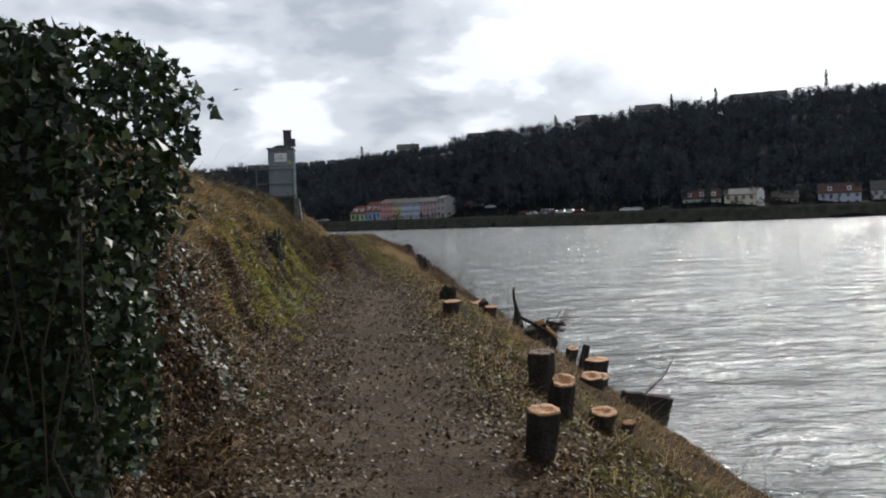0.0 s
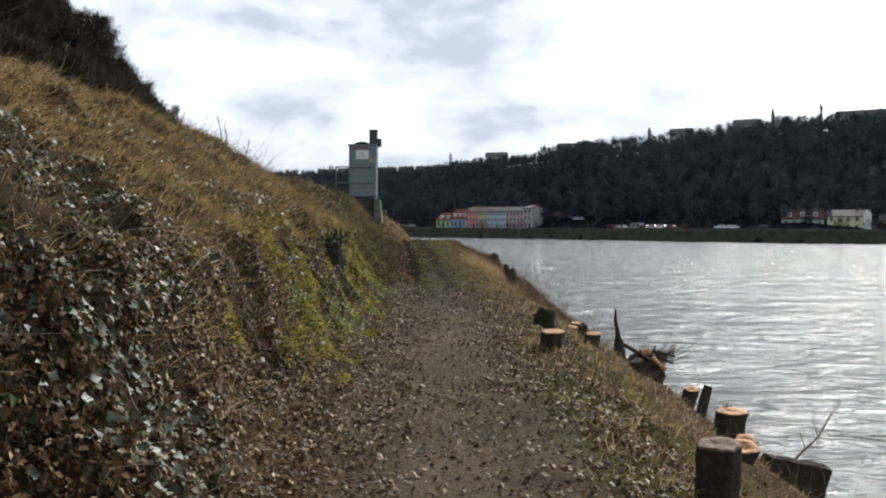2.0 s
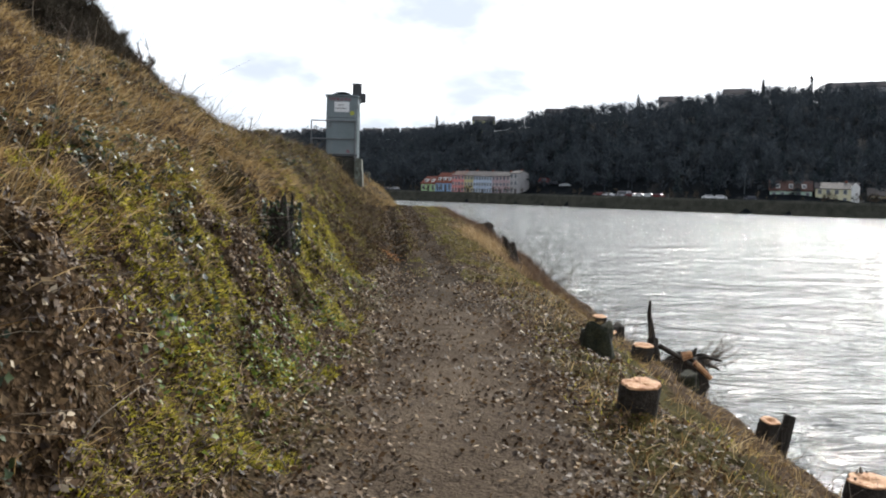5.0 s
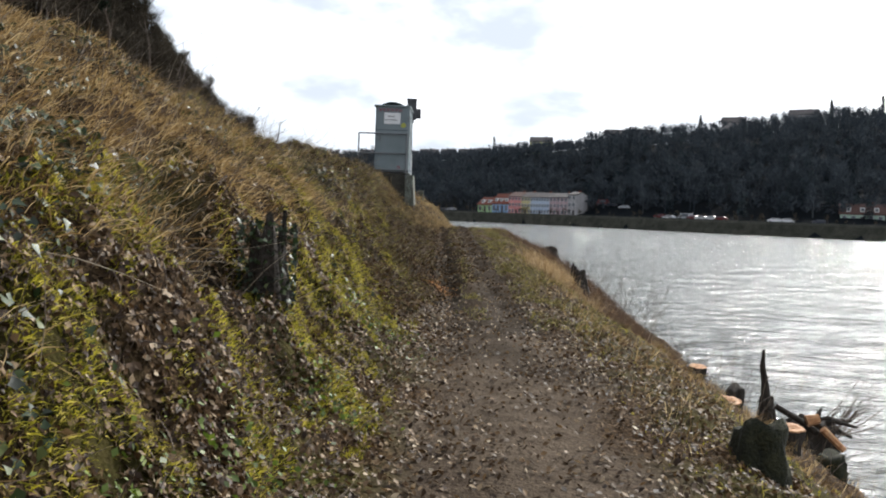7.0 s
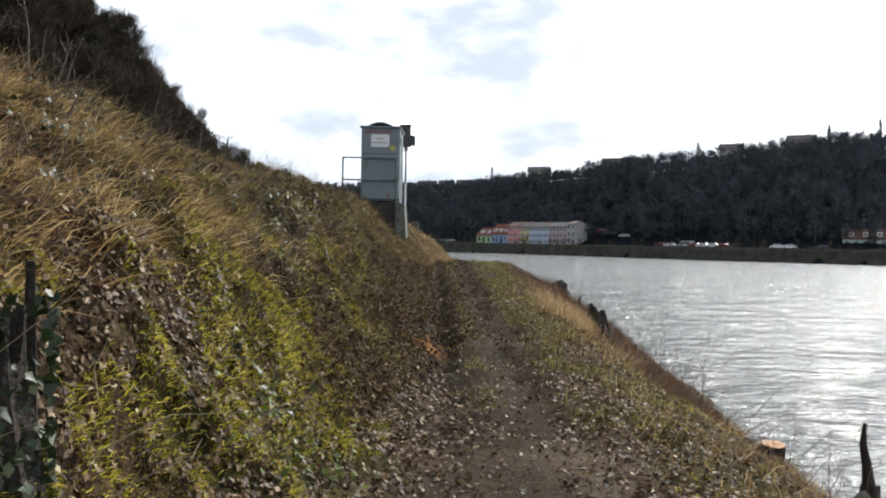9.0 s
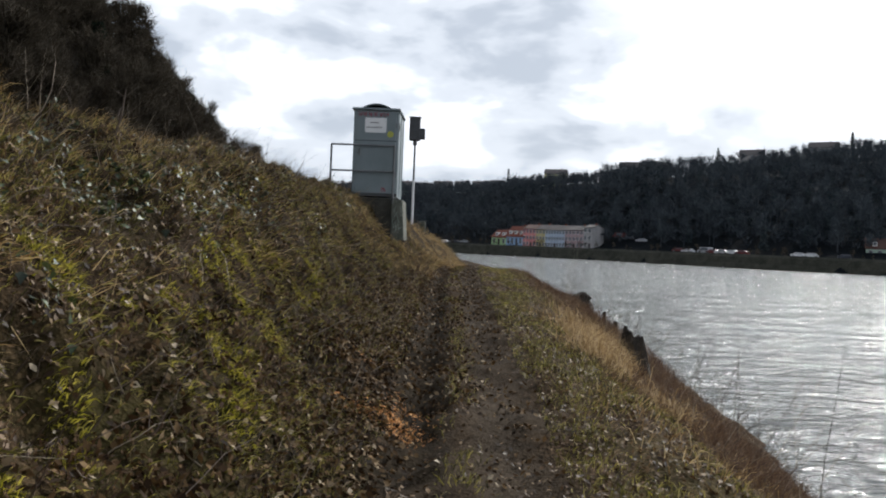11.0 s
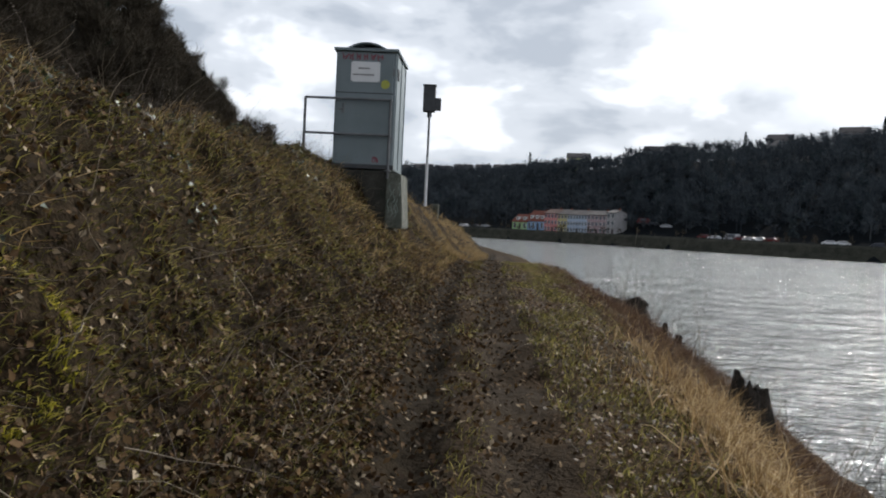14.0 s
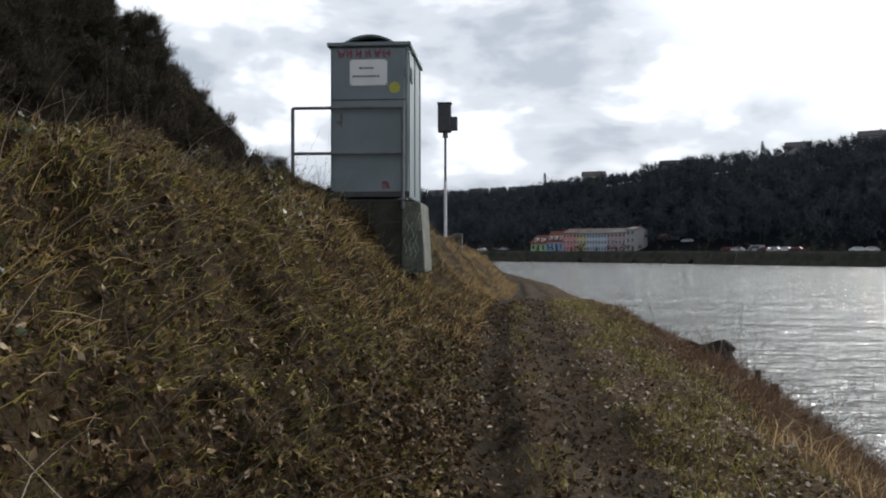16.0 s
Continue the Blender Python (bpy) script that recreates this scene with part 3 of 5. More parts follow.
def build_block():
    p = thing("concrete_block", "weathered concrete plinth set into the steep bank", "plinth", (-1.38, 35.46, 1.70))
    bm = bmesh.new()
    box_in(bm, (-1.55, 0, -0.35), (0.0, 2.0, 0.97), 0.03)
    for v in bm.verts:
        v.co += Vector((noise.noise(v.co * 3) * 0.012, noise.noise(v.co * 3 + Vector((5, 0, 0))) * 0.012, 0))
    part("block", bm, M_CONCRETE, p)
    bm = bmesh.new()  # side cheek that leans out at its foot
    v = [bm.verts.new(c) for c in ((-0.02, -0.04, -0.02), (0.28, 0.1, -0.02), (0.28, 1.2, -0.02), (-0.02, 1.2, -0.02), (-0.02, -0.02, 0.94), (0.22, 0.1, 0.94), (0.22, 1.2, 0.94), (-0.02, 1.2, 0.94))]
    for f in ((3, 2, 1, 0), (4, 5, 6, 7), (0, 1, 5, 4), (1, 2, 6, 5), (2, 3, 7, 6), (3, 0, 4, 7)):
        bm.faces.new([v[i] for i in f])
    bmesh.ops.bevel(bm, geom=bm.edges[:], offset=0.02, segments=2, affect="EDGES")
    part("buttress", bm, M_PALECONCRETE, p, "pale concrete buttress with streaks of spray paint")
    rng = random.Random(8)
    bm = bmesh.new()
    for k in range(7):
        a, z = 0.03 + k * 0.03, rng.uniform(0.15, 0.55)
        tube_in(bm, [(a + 0.02 * math.sin(q * 2), -0.035 + a * 0.48 - 0.006, z + q * 0.07) for q in np.linspace(0, 3.5, 6)], 0.006, 0.004, 4)
    part("spray_paint", bm, M_GREENSPRAY, p)


def build_rail():
    r = thing("guard_rail", "galvanised tube railing round the cabin platform", "railing", (-2.87, 35.40, 2.66))
    H, mid, L, D = 1.23, 0.62, 1.49, 1.85
    for x, y in ((0, 0), (L, 0), (L, D)):
        bm = bmesh.new()
        tube_in(bm, [(x, y, -0.12), (x, y, H)], 0.024, sides=10)
        part("post", bm, M_RAIL, r)
    for z in (mid, H):
        for a, b in (((0, 0), (L, 0)), ((L, 0), (L, D))):
            bm = bmesh.new()
            tube_in(bm, [(*a, z), (*b, z)], 0.022, sides=10)
            part("bar", bm, M_RAIL, r)
    for x, y in ((0, 0), (L, 0), (L, D)):
        part("foot_plate", box((x - 0.06, y - 0.06, -0.01), (x + 0.06, y + 0.06, 0.012), 0.003), M_RAIL, r)


def build_gauge():
    x, y = -2.5, 58.3
    z = spot(x, y)
    b = 6.80 - z
    g = thing("signal_mast", "slim steel mast with a dark signal box on top", "mast", (x, y, z))
    bm = bmesh.new()
    tube_in(bm, [(0, 0, -0.3), (0, 0, b + 0.05)], 0.055, 0.05, 10)
    part("pole", bm, M_RAIL, g)
    bm = bmesh.new()
    tube_in(bm, [(0, 0, 0), (0, 0, b * 0.55)], 0.068, 0.064, 10)
    part("sleeve", bm, M_WHITE, g, "white lower half of the mast")
    bx = part("signal_box", box((-0.30, -0.22, b), (0.24, 0.22, b + 1.15), 0.04), M_DARKBOX, g, "dark weatherproof signal box")
    part("hood", box((0.23, -0.18, b + 0.08), (0.50, 0.18, b + 0.62), 0.03), M_DARKBOX, bx)
    part("lid", box((-0.33, -0.25, b + 1.14), (0.27, 0.25, b + 1.20), 0.015), M_DARKBOX, bx)
    bm = bmesh.new()
    tube_in(bm, [(0, 0, b - 0.22), (0, 0, b + 0.01)], 0.12, 0.10, 10)
    part("collar", bm, M_RAIL, g)
    z = spot(-1.5, 50)
    s = thing("marker_post", "squat pale concrete marker post in dry grass", "post", (-1.5, 50, z))
    part("stone", box((-0.14, -0.12, -0.2), (0.14, 0.12, 2.5 - z), 0.03), M_PALECONCRETE, s)


build_cabin()
build_block()
build_rail()
build_gauge()

# ---------------------------------------------------------------- tree stumps on the bank


def build_stump(name, label, x, y, r, h, lean=(0, 0), mat=M_BARK, notch=0.0, cut=True, seed=0, split=False, face=None):
    rng = random.Random(seed)
    z = spot(x, y)
    s = thing(name, label, "tree stump", (x, y, z), 0, "stumps along the bank")
    sides, rings = 28, 9
    ph = [rng.uniform(0, 6.28) for _ in range(4)]

    def rad(a, k):
        flare = 1 + 0.45 * max(0.0, 1 - k * 2.2) ** 2 * (1 + 0.5 * math.sin(a * 3 + ph[0]))
        return r * flare * (1 + 0.07 * math.sin(a * 2 + ph[1]) + 0.05 * math.sin(a * 5 + ph[2]) + 0.03 * math.sin(a * 9 + ph[3]))

    top = lambda a: h + notch * r * (0.35 * math.sin(a) if cut else 0.5 * math.sin(a + ph[0]) + 0.3 * math.sin(a * 3 + ph[1]))
    bm = bmesh.new()
    ring = []
    for k in range(rings + 1):
        f = k / rings
        row = []
        for j in range(sides):
            a = 2 * math.pi * j / sides
            zz = -0.25 + (top(a) + 0.25) * f
            q = rad(a, f) * (1 + rng.uniform(-0.03, 0.03))
            q *= 1 + 0.16 * noise.noise(Vector((math.cos(a) * 1.6, math.sin(a) * 1.6, zz * 4 + seed * 3.3))) + 0.06 * noise.noise(Vector((math.cos(a) * 6, math.sin(a) * 6, zz * 5 + seed)))
            if not cut:
                q *= 1 + 0.22 * noise.noise(Vector((math.cos(a) * 2.6, math.sin(a) * 2.6, zz * 9 + seed))) - 0.30 * f * f
            row.append(bm.verts.new((math.cos(a) * q + lean[0] * max(zz, 0), math.sin(a) * q + lean[1] * max(zz, 0), zz)))
        ring.append(row)
    for a, b in zip(ring, ring[1:]):
        for j in range(sides):
            bm.faces.new((a[j], a[(j + 1) % sides], b[(j + 1) % sides], b[j]))
    rim = ring[-1]
    edge = [v.co.copy() for v in rim]
    if not cut:
        mid = bm.verts.new((lean[0] * h, lean[1] * h, h - 0.15 * r))
        for j in range(sides):
            bm.faces.new((rim[j], rim[(j + 1) % sides], mid))
    part("bark", bm, mat, s, smooth=True)
    if cut:
        bm = bmesh.new()
        rings2 = []
        for q, dz in ((0.985, -0.004), (0.93, 0.010), (0.6, 0.014), (0.25, 0.010)):
            rings2.append([bm.verts.new((lean[0] * h + (v.x - lean[0] * h) * q, lean[1] * h + (v.y - lean[1] * h) * q, v.z + dz + (0 if q > 0.97 else rng.uniform(-0.004, 0.004)))) for v in edge])
        c = bm.verts.new((lean[0] * h, lean[1] * h, sum(v.z for v in edge) / sides + 0.008))
        for a, b in zip(rings2, rings2[1:]):
            for j in range(sides):
                bm.faces.new((a[j], a[(j + 1) % sides], b[(j + 1) % sides], b[j]))
        for j in range(sides):
            bm.faces.new((rings2[-1][j], rings2[-1][(j + 1) % sides], c))
        part("cut_face", bm, face or M_CUT, s, "" if face else "fresh orange saw-cut face")
    if split:
        for k in range(4):
            bm = bmesh.new()
            a = rng.uniform(0, 6.28)
            p = Vector((math.cos(a) * r * 0.7 + lean[0] * h, math.sin(a) * r * 0.7 + lean[1] * h, h - 0.03))
            tube_in(bm, [p, p + Vector((rng.uniform(-0.02, 0.02), rng.uniform(-0.02, 0.02), rng.uniform(0.06, 0.16)))], 0.03, 0.008, 5)
            part("splinter", bm, M_GREYWOOD, s)
    return s


FRESH = "sawn tree stump with dark bark and a fresh orange cut face"
OLD = "old dark mossy stump rotting on the bank"
build_stump("stump", FRESH, 1.17, 4.7, 0.10, 0.27, (0.08, -0.1), seed=1, notch=0.2)
build_stump("stump", FRESH, 1.56, 5.65, 0.09, 0.26, (0.10, -0.10), seed=2, notch=0.9)
build_stump("stump", FRESH, 1.96, 6.05, 0.105, 0.11, (0.4, -0.2), seed=3, notch=0.4)
build_stump("stump", FRESH, 2.30, 6.45, 0.05, 0.12, (0.4, -0.1), seed=31, notch=0.4)
build_stump("stump", "dark sawn tree stump with a weathered brown cut face", 1.78, 7.05, 0.115, 0.31, (0.05, 0), M_BARK, seed=4, notch=0.15, face=M_OLDCUT)
build_stump("stump", FRESH, 3.32, 10.72, 0.15, 0.22, (0.3, -0.3), seed=5, notch=0.6)
build_stump("stump", FRESH, 3.95, 12.2, 0.13, 0.16, (0.4, -0.3), seed=6, notch=0.7)
build_stump("stump", FRESH, 4.48, 13.9, 0.19, 0.36, (0.12, 0), seed=7, notch=0.25, split=True)
build_stump("stump", FRESH, 1.70, 11.8, 0.135, 0.17, (0.06, -0.1), seed=8, notch=0.12)
build_stump("mossy_stump", OLD, 1.99, 14.15, 0.165, 0.27, (0, 0), M_MOSSBARK, seed=9, notch=0.55, cut=False)
build_stump("stump", FRESH, 3.18, 16.7, 0.12, 0.15, (0.3, 0.1), seed=10, notch=0.3)
build_stump("stump", FRESH, 4.95, 17.0, 0.12, 0.30, (0.2, 0), seed=11, notch=0.5)
build_stump("stump", FRESH, 3.95, 22.1, 0.14, 0.22, (0.2, 0), seed=12, notch=0.2)
build_stump("stump", FRESH, 3.0, 17.9, 0.15, 0.12, (0.35, -0.3), seed=13, notch=0.2)
build_stump("mossy_stump", OLD, 3.45, 18.9, 0.13, 0.22, (0.1, 0), M_BARK, seed=14, notch=0.5, cut=False)
build_stump("mossy_stump", OLD, 3.55, 39.3, 0.50, 0.46, (0, 0), M_BARK, seed=17, notch=0.35, cut=False)
build_stump("mossy_stump", OLD, 4.5, 18.7, 0.19, 0.22, (0.1, 0), M_MOSSBARK, seed=18, notch=0.3, cut=False)
# leaning post and stakes
for k, (x, y, h, r, lx) in enumerate(((5.21, 17.2, 0.52, 0.09, 0.35), (4.27, 39.0, 0.46, 0.055, 0.03), (4.61, 39.3, 0.40, 0.085, 0.1))):
    p = thing("broken_post", "short broken dark wooden post on the bank", "post", (x, y, spot(x, y)), 0, "broken posts")
    bm = bmesh.new()
    tube_in(bm, [(0, 0, -0.2), (lx * h * 0.5, 0, h * 0.5), (lx * h, 0.02, h)], r * 1.1, r * 0.85, 9, jitter=0.12, rng=random.Random(k))
    part("shaft", bm, M_BARK, p)


def build_snag():
    """The torn willow root with its upright spike, at the water's edge."""
    rng = random.Random(21)
    x, y = 4.85, 21.6
    s = thing("uprooted_stump", "torn dark willow root with an upright spike and thin twigs", "tree stump", (x, y, spot(x, y)))
    bm = bmesh.new()
    tube_in(bm, [(0.02, 0, -0.3), (0.0, 0, 0.1), (0.03, 0, 0.35), (0.02, 0, 0.52)], 0.19, 0.09, 10, jitter=0.22, rng=rng)
    tube_in(bm, [(0.02, 0, 0.45), (-0.01, 0, 0.72), (-0.06, 0, 0.95), (-0.05, 0, 1.2)], 0.07, 0.018, 8, jitter=0.2, rng=rng)
    part("spike", bm, M_BARK, s)
    bm = bmesh.new()
    bmesh.ops.create_icosphere(bm, subdivisions=4, radius=1.0)
    for v in bm.verts:
        d = 1 + 0.28 * noise.noise(v.co * 1.6) + 0.20 * noise.noise(v.co * 4 + Vector((3, 1, 2))) + 0.08 * noise.noise(v.co * 11)
        v.co = Vector((v.co.x * 0.52 * d + 0.62, v.co.y * 0.42 * d, v.co.z * 0.42 * d - 0.22))
    part("root_ball", bm, M_BARK, s, "dark clod of roots and soil", smooth=True)
    for k in range(9):
        a = rng.uniform(-0.6, 3.6)
        p = Vector((0.55 + 0.3 * math.cos(a), 0.1 * rng.uniform(-2, 2), 0.0 + 0.12 * math.sin(a)))
        q = p + Vector((rng.uniform(0.1, 0.6), rng.uniform(-0.3, 0.2), rng.uniform(-0.2, 0.3)))
        bm = bmesh.new()
        tube_in(bm, [p, (p + q) / 2 + Vector((0, 0, 0.08)), q], 0.055, 0.02, 7, jitter=0.15, rng=rng)
        part("root", bm, M_BARK, s)
    bm = bmesh.new()
    tube_in(bm, [(0.08, -0.2, 0.42), (0.35, -0.3, 0.27), (0.62, -0.42, 0.1)], 0.045, 0.04, 8, jitter=0.08, rng=rng)
    part("broken_limb", bm, M_BARK, s)
    bm = bmesh.new()
    tube_in(bm, [(0.68, -0.42, 0.16), (0.98, -0.45, -0.12)], 0.055, 0.05, 7, jitter=0.1, rng=rng)
    tube_in(bm, [(0.45, -0.40, 0.26), (0.62, -0.42, 0.31)], 0.08, 0.07, 7, jitter=0.1, rng=rng)
    part("torn_wood", bm, M_CUT, s, "orange torn heartwood")
    for k in range(30):
        a = rng.uniform(0.1, 1.0)
        p = Vector((0.95 + rng.uniform(-0.25, 0.1), rng.uniform(-0.2, 0.3), -0.05))
        ln = rng.uniform(0.5, 1.15)
        q = p + Vector((math.cos(a) * ln, rng.uniform(-0.2, 0.4), math.sin(a) * ln))
        bm = bmesh.new()
        tube_in(bm, [p, p.lerp(q, 0.5) + Vector((0.04, 0, -0.03)), q], 0.009, 0.003, 4)
        part("twig", bm, M_STEM, s)


def build_plank_log():
    """Split dark log lying by the water with a thin branch."""
    rng = random.Random(4)
    x, y = 5.25, 13.6
    s = thing("split_log", "split dark log with a pale cut edge, lying by the water", "log", (x, y, spot(x, y)))
    bm = bmesh.new()
    bmesh.ops.create_cube(bm, size=1.0)
    bmesh.ops.subdivide_edges(bm, edges=bm.edges[:], cuts=7, use_grid_fill=True)
    for v in bm.verts:  # a slab split from a thick trunk: bowed back, torn ends
        q = v.co.copy()
        bow = 0.16 * (1 - (2 * q.z) ** 2) if q.y > 0 else 0.0
        v.co = Vector((q.x * 0.80 + 0.05 * noise.noise(q * 5) + q.z * 0.10, q.y * 0.26 + bow, q.z * 0.46 + 0.16 - q.x * 0.16 + 0.04 * noise.noise(q * 6 + Vector((2, 1, 0)))))
    part("trunk", bm, M_BARK, s)
    bm = bmesh.new()
    bmesh.ops.create_cone(bm, cap_ends=True, segments=16, radius1=0.11, radius2=0.10, depth=0.10, matrix=pose(-0.46, -0.1, 0.24, 60, -35, 0))
    part("cut_face", bm, M_CUT, s, "pale saw-cut face")
    bm = bmesh.new()
    tube_in(bm, [(-0.1, 0, 0.3), (0.25, 0.2, 0.5), (0.5, 0.35, 0.62), (0.75, 0.5, 0.9), (1.0, 0.7, 1.05)], 0.018, 0.006, 6)
    tube_in(bm, [(0.5, 0.35, 0.62), (0.45, 0.4, 0.85), (0.5, 0.42, 1.05)], 0.008, 0.003, 5)
    tube_in(bm, [(0.25, 0.2, 0.5), (0.2, 0.3, 0.75)], 0.008, 0.003, 5)
    part("branch", bm, M_STEM, s)


build_snag()
build_plank_log()

# ---------------------------------------------------------------- the far shore: houses, cars, quay


def plaster(name, c):
    return material(name, [tuple(0.85 * v for v in c), tuple(min(0.8, 1.05 * v) for v in c)], 0.5, 0.9, 0.1, 3, 0.3, obj=0.0)


M_ROOFRED = material("red_tiles", [(0.11, 0.035, 0.022), (0.17, 0.055, 0.035)], 0.8, 0.85, 0.3, 6)
M_ROOFBROWN = material("brown_tiles", [(0.055, 0.028, 0.022), (0.085, 0.042, 0.033)], 0.8, 0.85, 0.3, 6)
M_ROOFDARK = material("dark_tiles", [(0.045, 0.04, 0.04), (0.08, 0.07, 0.068)], 0.8, 0.8, 0.3, 6)
M_PANE = material("window_glass", [(0.09, 0.10, 0.115), (0.13, 0.14, 0.155)], 0.6, 0.3, 0.0)
M_FRAME = material("window_frame", [(0.6, 0.6, 0.58), (0.7, 0.7, 0.68)], 2, 0.6, 0.0)


def build_house(label, x, y, z, rz, w, d, eaves, roof_h, wall, roof, cols, floors, dormers=0, gable=None):
    """Front along local x at y = 0, facing -y; ridge along x."""
    h = thing("house", label, "house", (x, y, z), rz, "houses on the far side")
    bm = bmesh.new()
    box_in(bm, (0, 0, -9 if z > 8 else -1.5), (w, d, eaves))
    for xx in (0, w):  # gable ends
        a, b, c = (bm.verts.new(p) for p in ((xx, 0, eaves), (xx, d, eaves), (xx, d / 2, eaves + roof_h)))
        bm.faces.new((a, b, c))
    part("wall", bm, wall, h)
    bm = bmesh.new()
    o = 0.35
    pts = []
    for xx in (-o, w + o):
        pts.append([bm.verts.new(p) for p in ((xx, -o, eaves - 0.25), (xx, d / 2, eaves + roof_h), (xx, d + o, eaves - 0.25))])
    r = [bm.faces.new((pts[0][0], pts[1][0], pts[1][1], pts[0][1])), bm.faces.new((pts[0][1], pts[1][1], pts[1][2], pts[0][2]))]
    ex = bmesh.ops.extrude_face_region(bm, geom=r)
    bmesh.ops.translate(bm, verts=[v for v in ex["geom"] if isinstance(v, bmesh.types.BMVert)], vec=(0, 0, 0.22))
    bmesh.ops.recalc_face_normals(bm, faces=bm.faces[:])
    rf = part("roof", bm, roof, h)
    part("chimney", box((w * 0.7, d * 0.5 - 0.3, eaves + roof_h * 0.6), (w * 0.7 + 0.6, d * 0.5 + 0.3, eaves + roof_h + 0.8)), M_ROOFRED, rf)
    fh = eaves / floors
    for f in range(floors):
        for c in range(cols):
            cx, cz = w * (c + 0.5) / cols, fh * f + fh * 0.56
            ww, hh = min(0.55, w / cols * 0.28), fh * 0.27
            if f == 0 and c == cols // 2:
                part("door", box((cx - 0.5, -0.05, 0), (cx + 0.5, 0.05, fh * 0.8)), M_ROOFDARK, h)
                continue
            win = part("window", box((cx - ww - 0.06, -0.06, cz - hh - 0.06), (cx + ww + 0.06, 0.05, cz + hh + 0.06)), M_FRAME, h)
            part("pane", box((cx - ww, -0.10, cz - hh), (cx + ww, -0.055, cz + hh)), M_PANE, win)
    for k in range(dormers):
        cx = w * (k + 0.6) / (dormers + 0.2)
        zz = eaves + roof_h * 0.25
        bm = bmesh.new()
        box_in(bm, (cx - 0.65, d * 0.08, zz - 0.3), (cx + 0.65, d * 0.4, zz + 1.3))
        dm = part("dormer", bm, M_FRAME, h)
        part("pane", box((cx - 0.4, d * 0.08 - 0.06, zz + 0.2), (cx + 0.4, d * 0.08 + 0.02, zz + 1.0)), M_PANE, dm)
    if gable:
        bm = bmesh.new()
        g0, g1 = gable
        box_in(bm, (g0, -0.4, -1.0), (g1, d * 0.5, eaves + 0.6))
        mid = (g0 + g1) / 2
        a, b, c, a2, b2, c2 = (bm.verts.new(p) for p in ((g0, -0.4, eaves + 0.6), (g1, -0.4, eaves + 0.6), (mid, -0.4, eaves + roof_h), (g0, d * 0.5, eaves + 0.6), (g1, d * 0.5, eaves + 0.6), (mid, d * 0.5, eaves + roof_h)))
        bm.faces.new((a, b, c))
        bm.faces.new((a, c, c2, a2))
        bm.faces.new((b, b2, c2, c))
        part("gable_wing", bm, M_FRAME, h, "white gabled wing")
    return h


def row_of_houses():
    rz = -40.0
    e = Vector((math.cos(radians(rz)), math.sin(radians(rz)), 0))
    p = Vector((10.0, 373.0, 1.3))
    row = ((8.8, "pale green cottage with a red roof on the far shore", (0.34, 0.50, 0.25), M_ROOFRED, 3.7, 3.0, 3, 1, 2),
           (9.8, "sky-blue cottage with a steep red roof on the far shore", (0.24, 0.37, 0.56), M_ROOFRED, 4.2, 4.2, 4, 1, 3),
           (7.4, "salmon-red three-storey house in the far row", (0.55, 0.22, 0.21), M_ROOFBROWN, 7.6, 1.6, 4, 3, 0),
           (5.3, "pale yellow narrow house in the far row", (0.46, 0.40, 0.20), M_ROOFDARK, 7.4, 1.8, 3, 3, 0),
           (10.6, "pale blue house with many white windows in the far row", (0.38, 0.45, 0.56), M_ROOFDARK, 7.3, 1.8, 7, 3, 0),
           (9.8, "dusty pink house in the far row", (0.37, 0.27, 0.28), M_ROOFDARK, 7.5, 1.5, 5, 3, 0),
           (4.2, "tall grey-white end house in the far row", (0.34, 0.33, 0.33), M_ROOFDARK, 8.6, 0.9, 2, 3, 0))
    for w, label, c, roof, ev, rh, cols, fl, dm in row:
        w *= 0.885
        build_house(label, p.x, p.y, 1.3, rz, w - 0.05, 9, ev, rh, plaster("plaster", c), roof, cols, fl, dm)
        p += e * w


def at_az(az, dist):
    return dist * math.sin(radians(az)), 5 + dist * math.cos(radians(az))


row_of_houses()
_x, _y = at_az(24.3, 292)
build_house("mint green house with a red roof and white dormers", _x, _y, 1.2, -24, 12.5, 9, 3.9, 3.0, plaster("plaster", (0.40, 0.52, 0.43)), M_ROOFBROWN, 5, 1, 3)
_x, _y = at_az(26.95, 292)
build_house("cream house with a dark roof and a white gable", _x, _y, 1.0, -27, 12.2, 9, 5.0, 1.8, plaster("plaster", (0.58, 0.55, 0.37)), M_ROOFDARK, 5, 2, 0, (10.2, 12.6))
_x, _y = at_az(29.9, 300)
build_house("low ochre cottage half hidden by shrubs", _x, _y, 0.8, -28, 8, 8, 3.4, 2.2, plaster("plaster", (0.46, 0.40, 0.25)), M_ROOFDARK, 4, 1)
_x, _y = at_az(32.6, 305)
build_house("grey-blue house on the far shore road", _x, _y, 0.8, -30, 13, 9, 4.6, 3.0, plaster("plaster", (0.42, 0.47, 0.56)), M_ROOFBROWN, 5, 2, 2)
_x, _y = at_az(35.6, 312)
build_house("pale house on the far shore road", _x, _y, 0.8, -32, 13, 9, 5.0, 3.0, plaster("plaster", (0.5, 0.5, 0.48)), M_ROOFDARK, 5, 2)

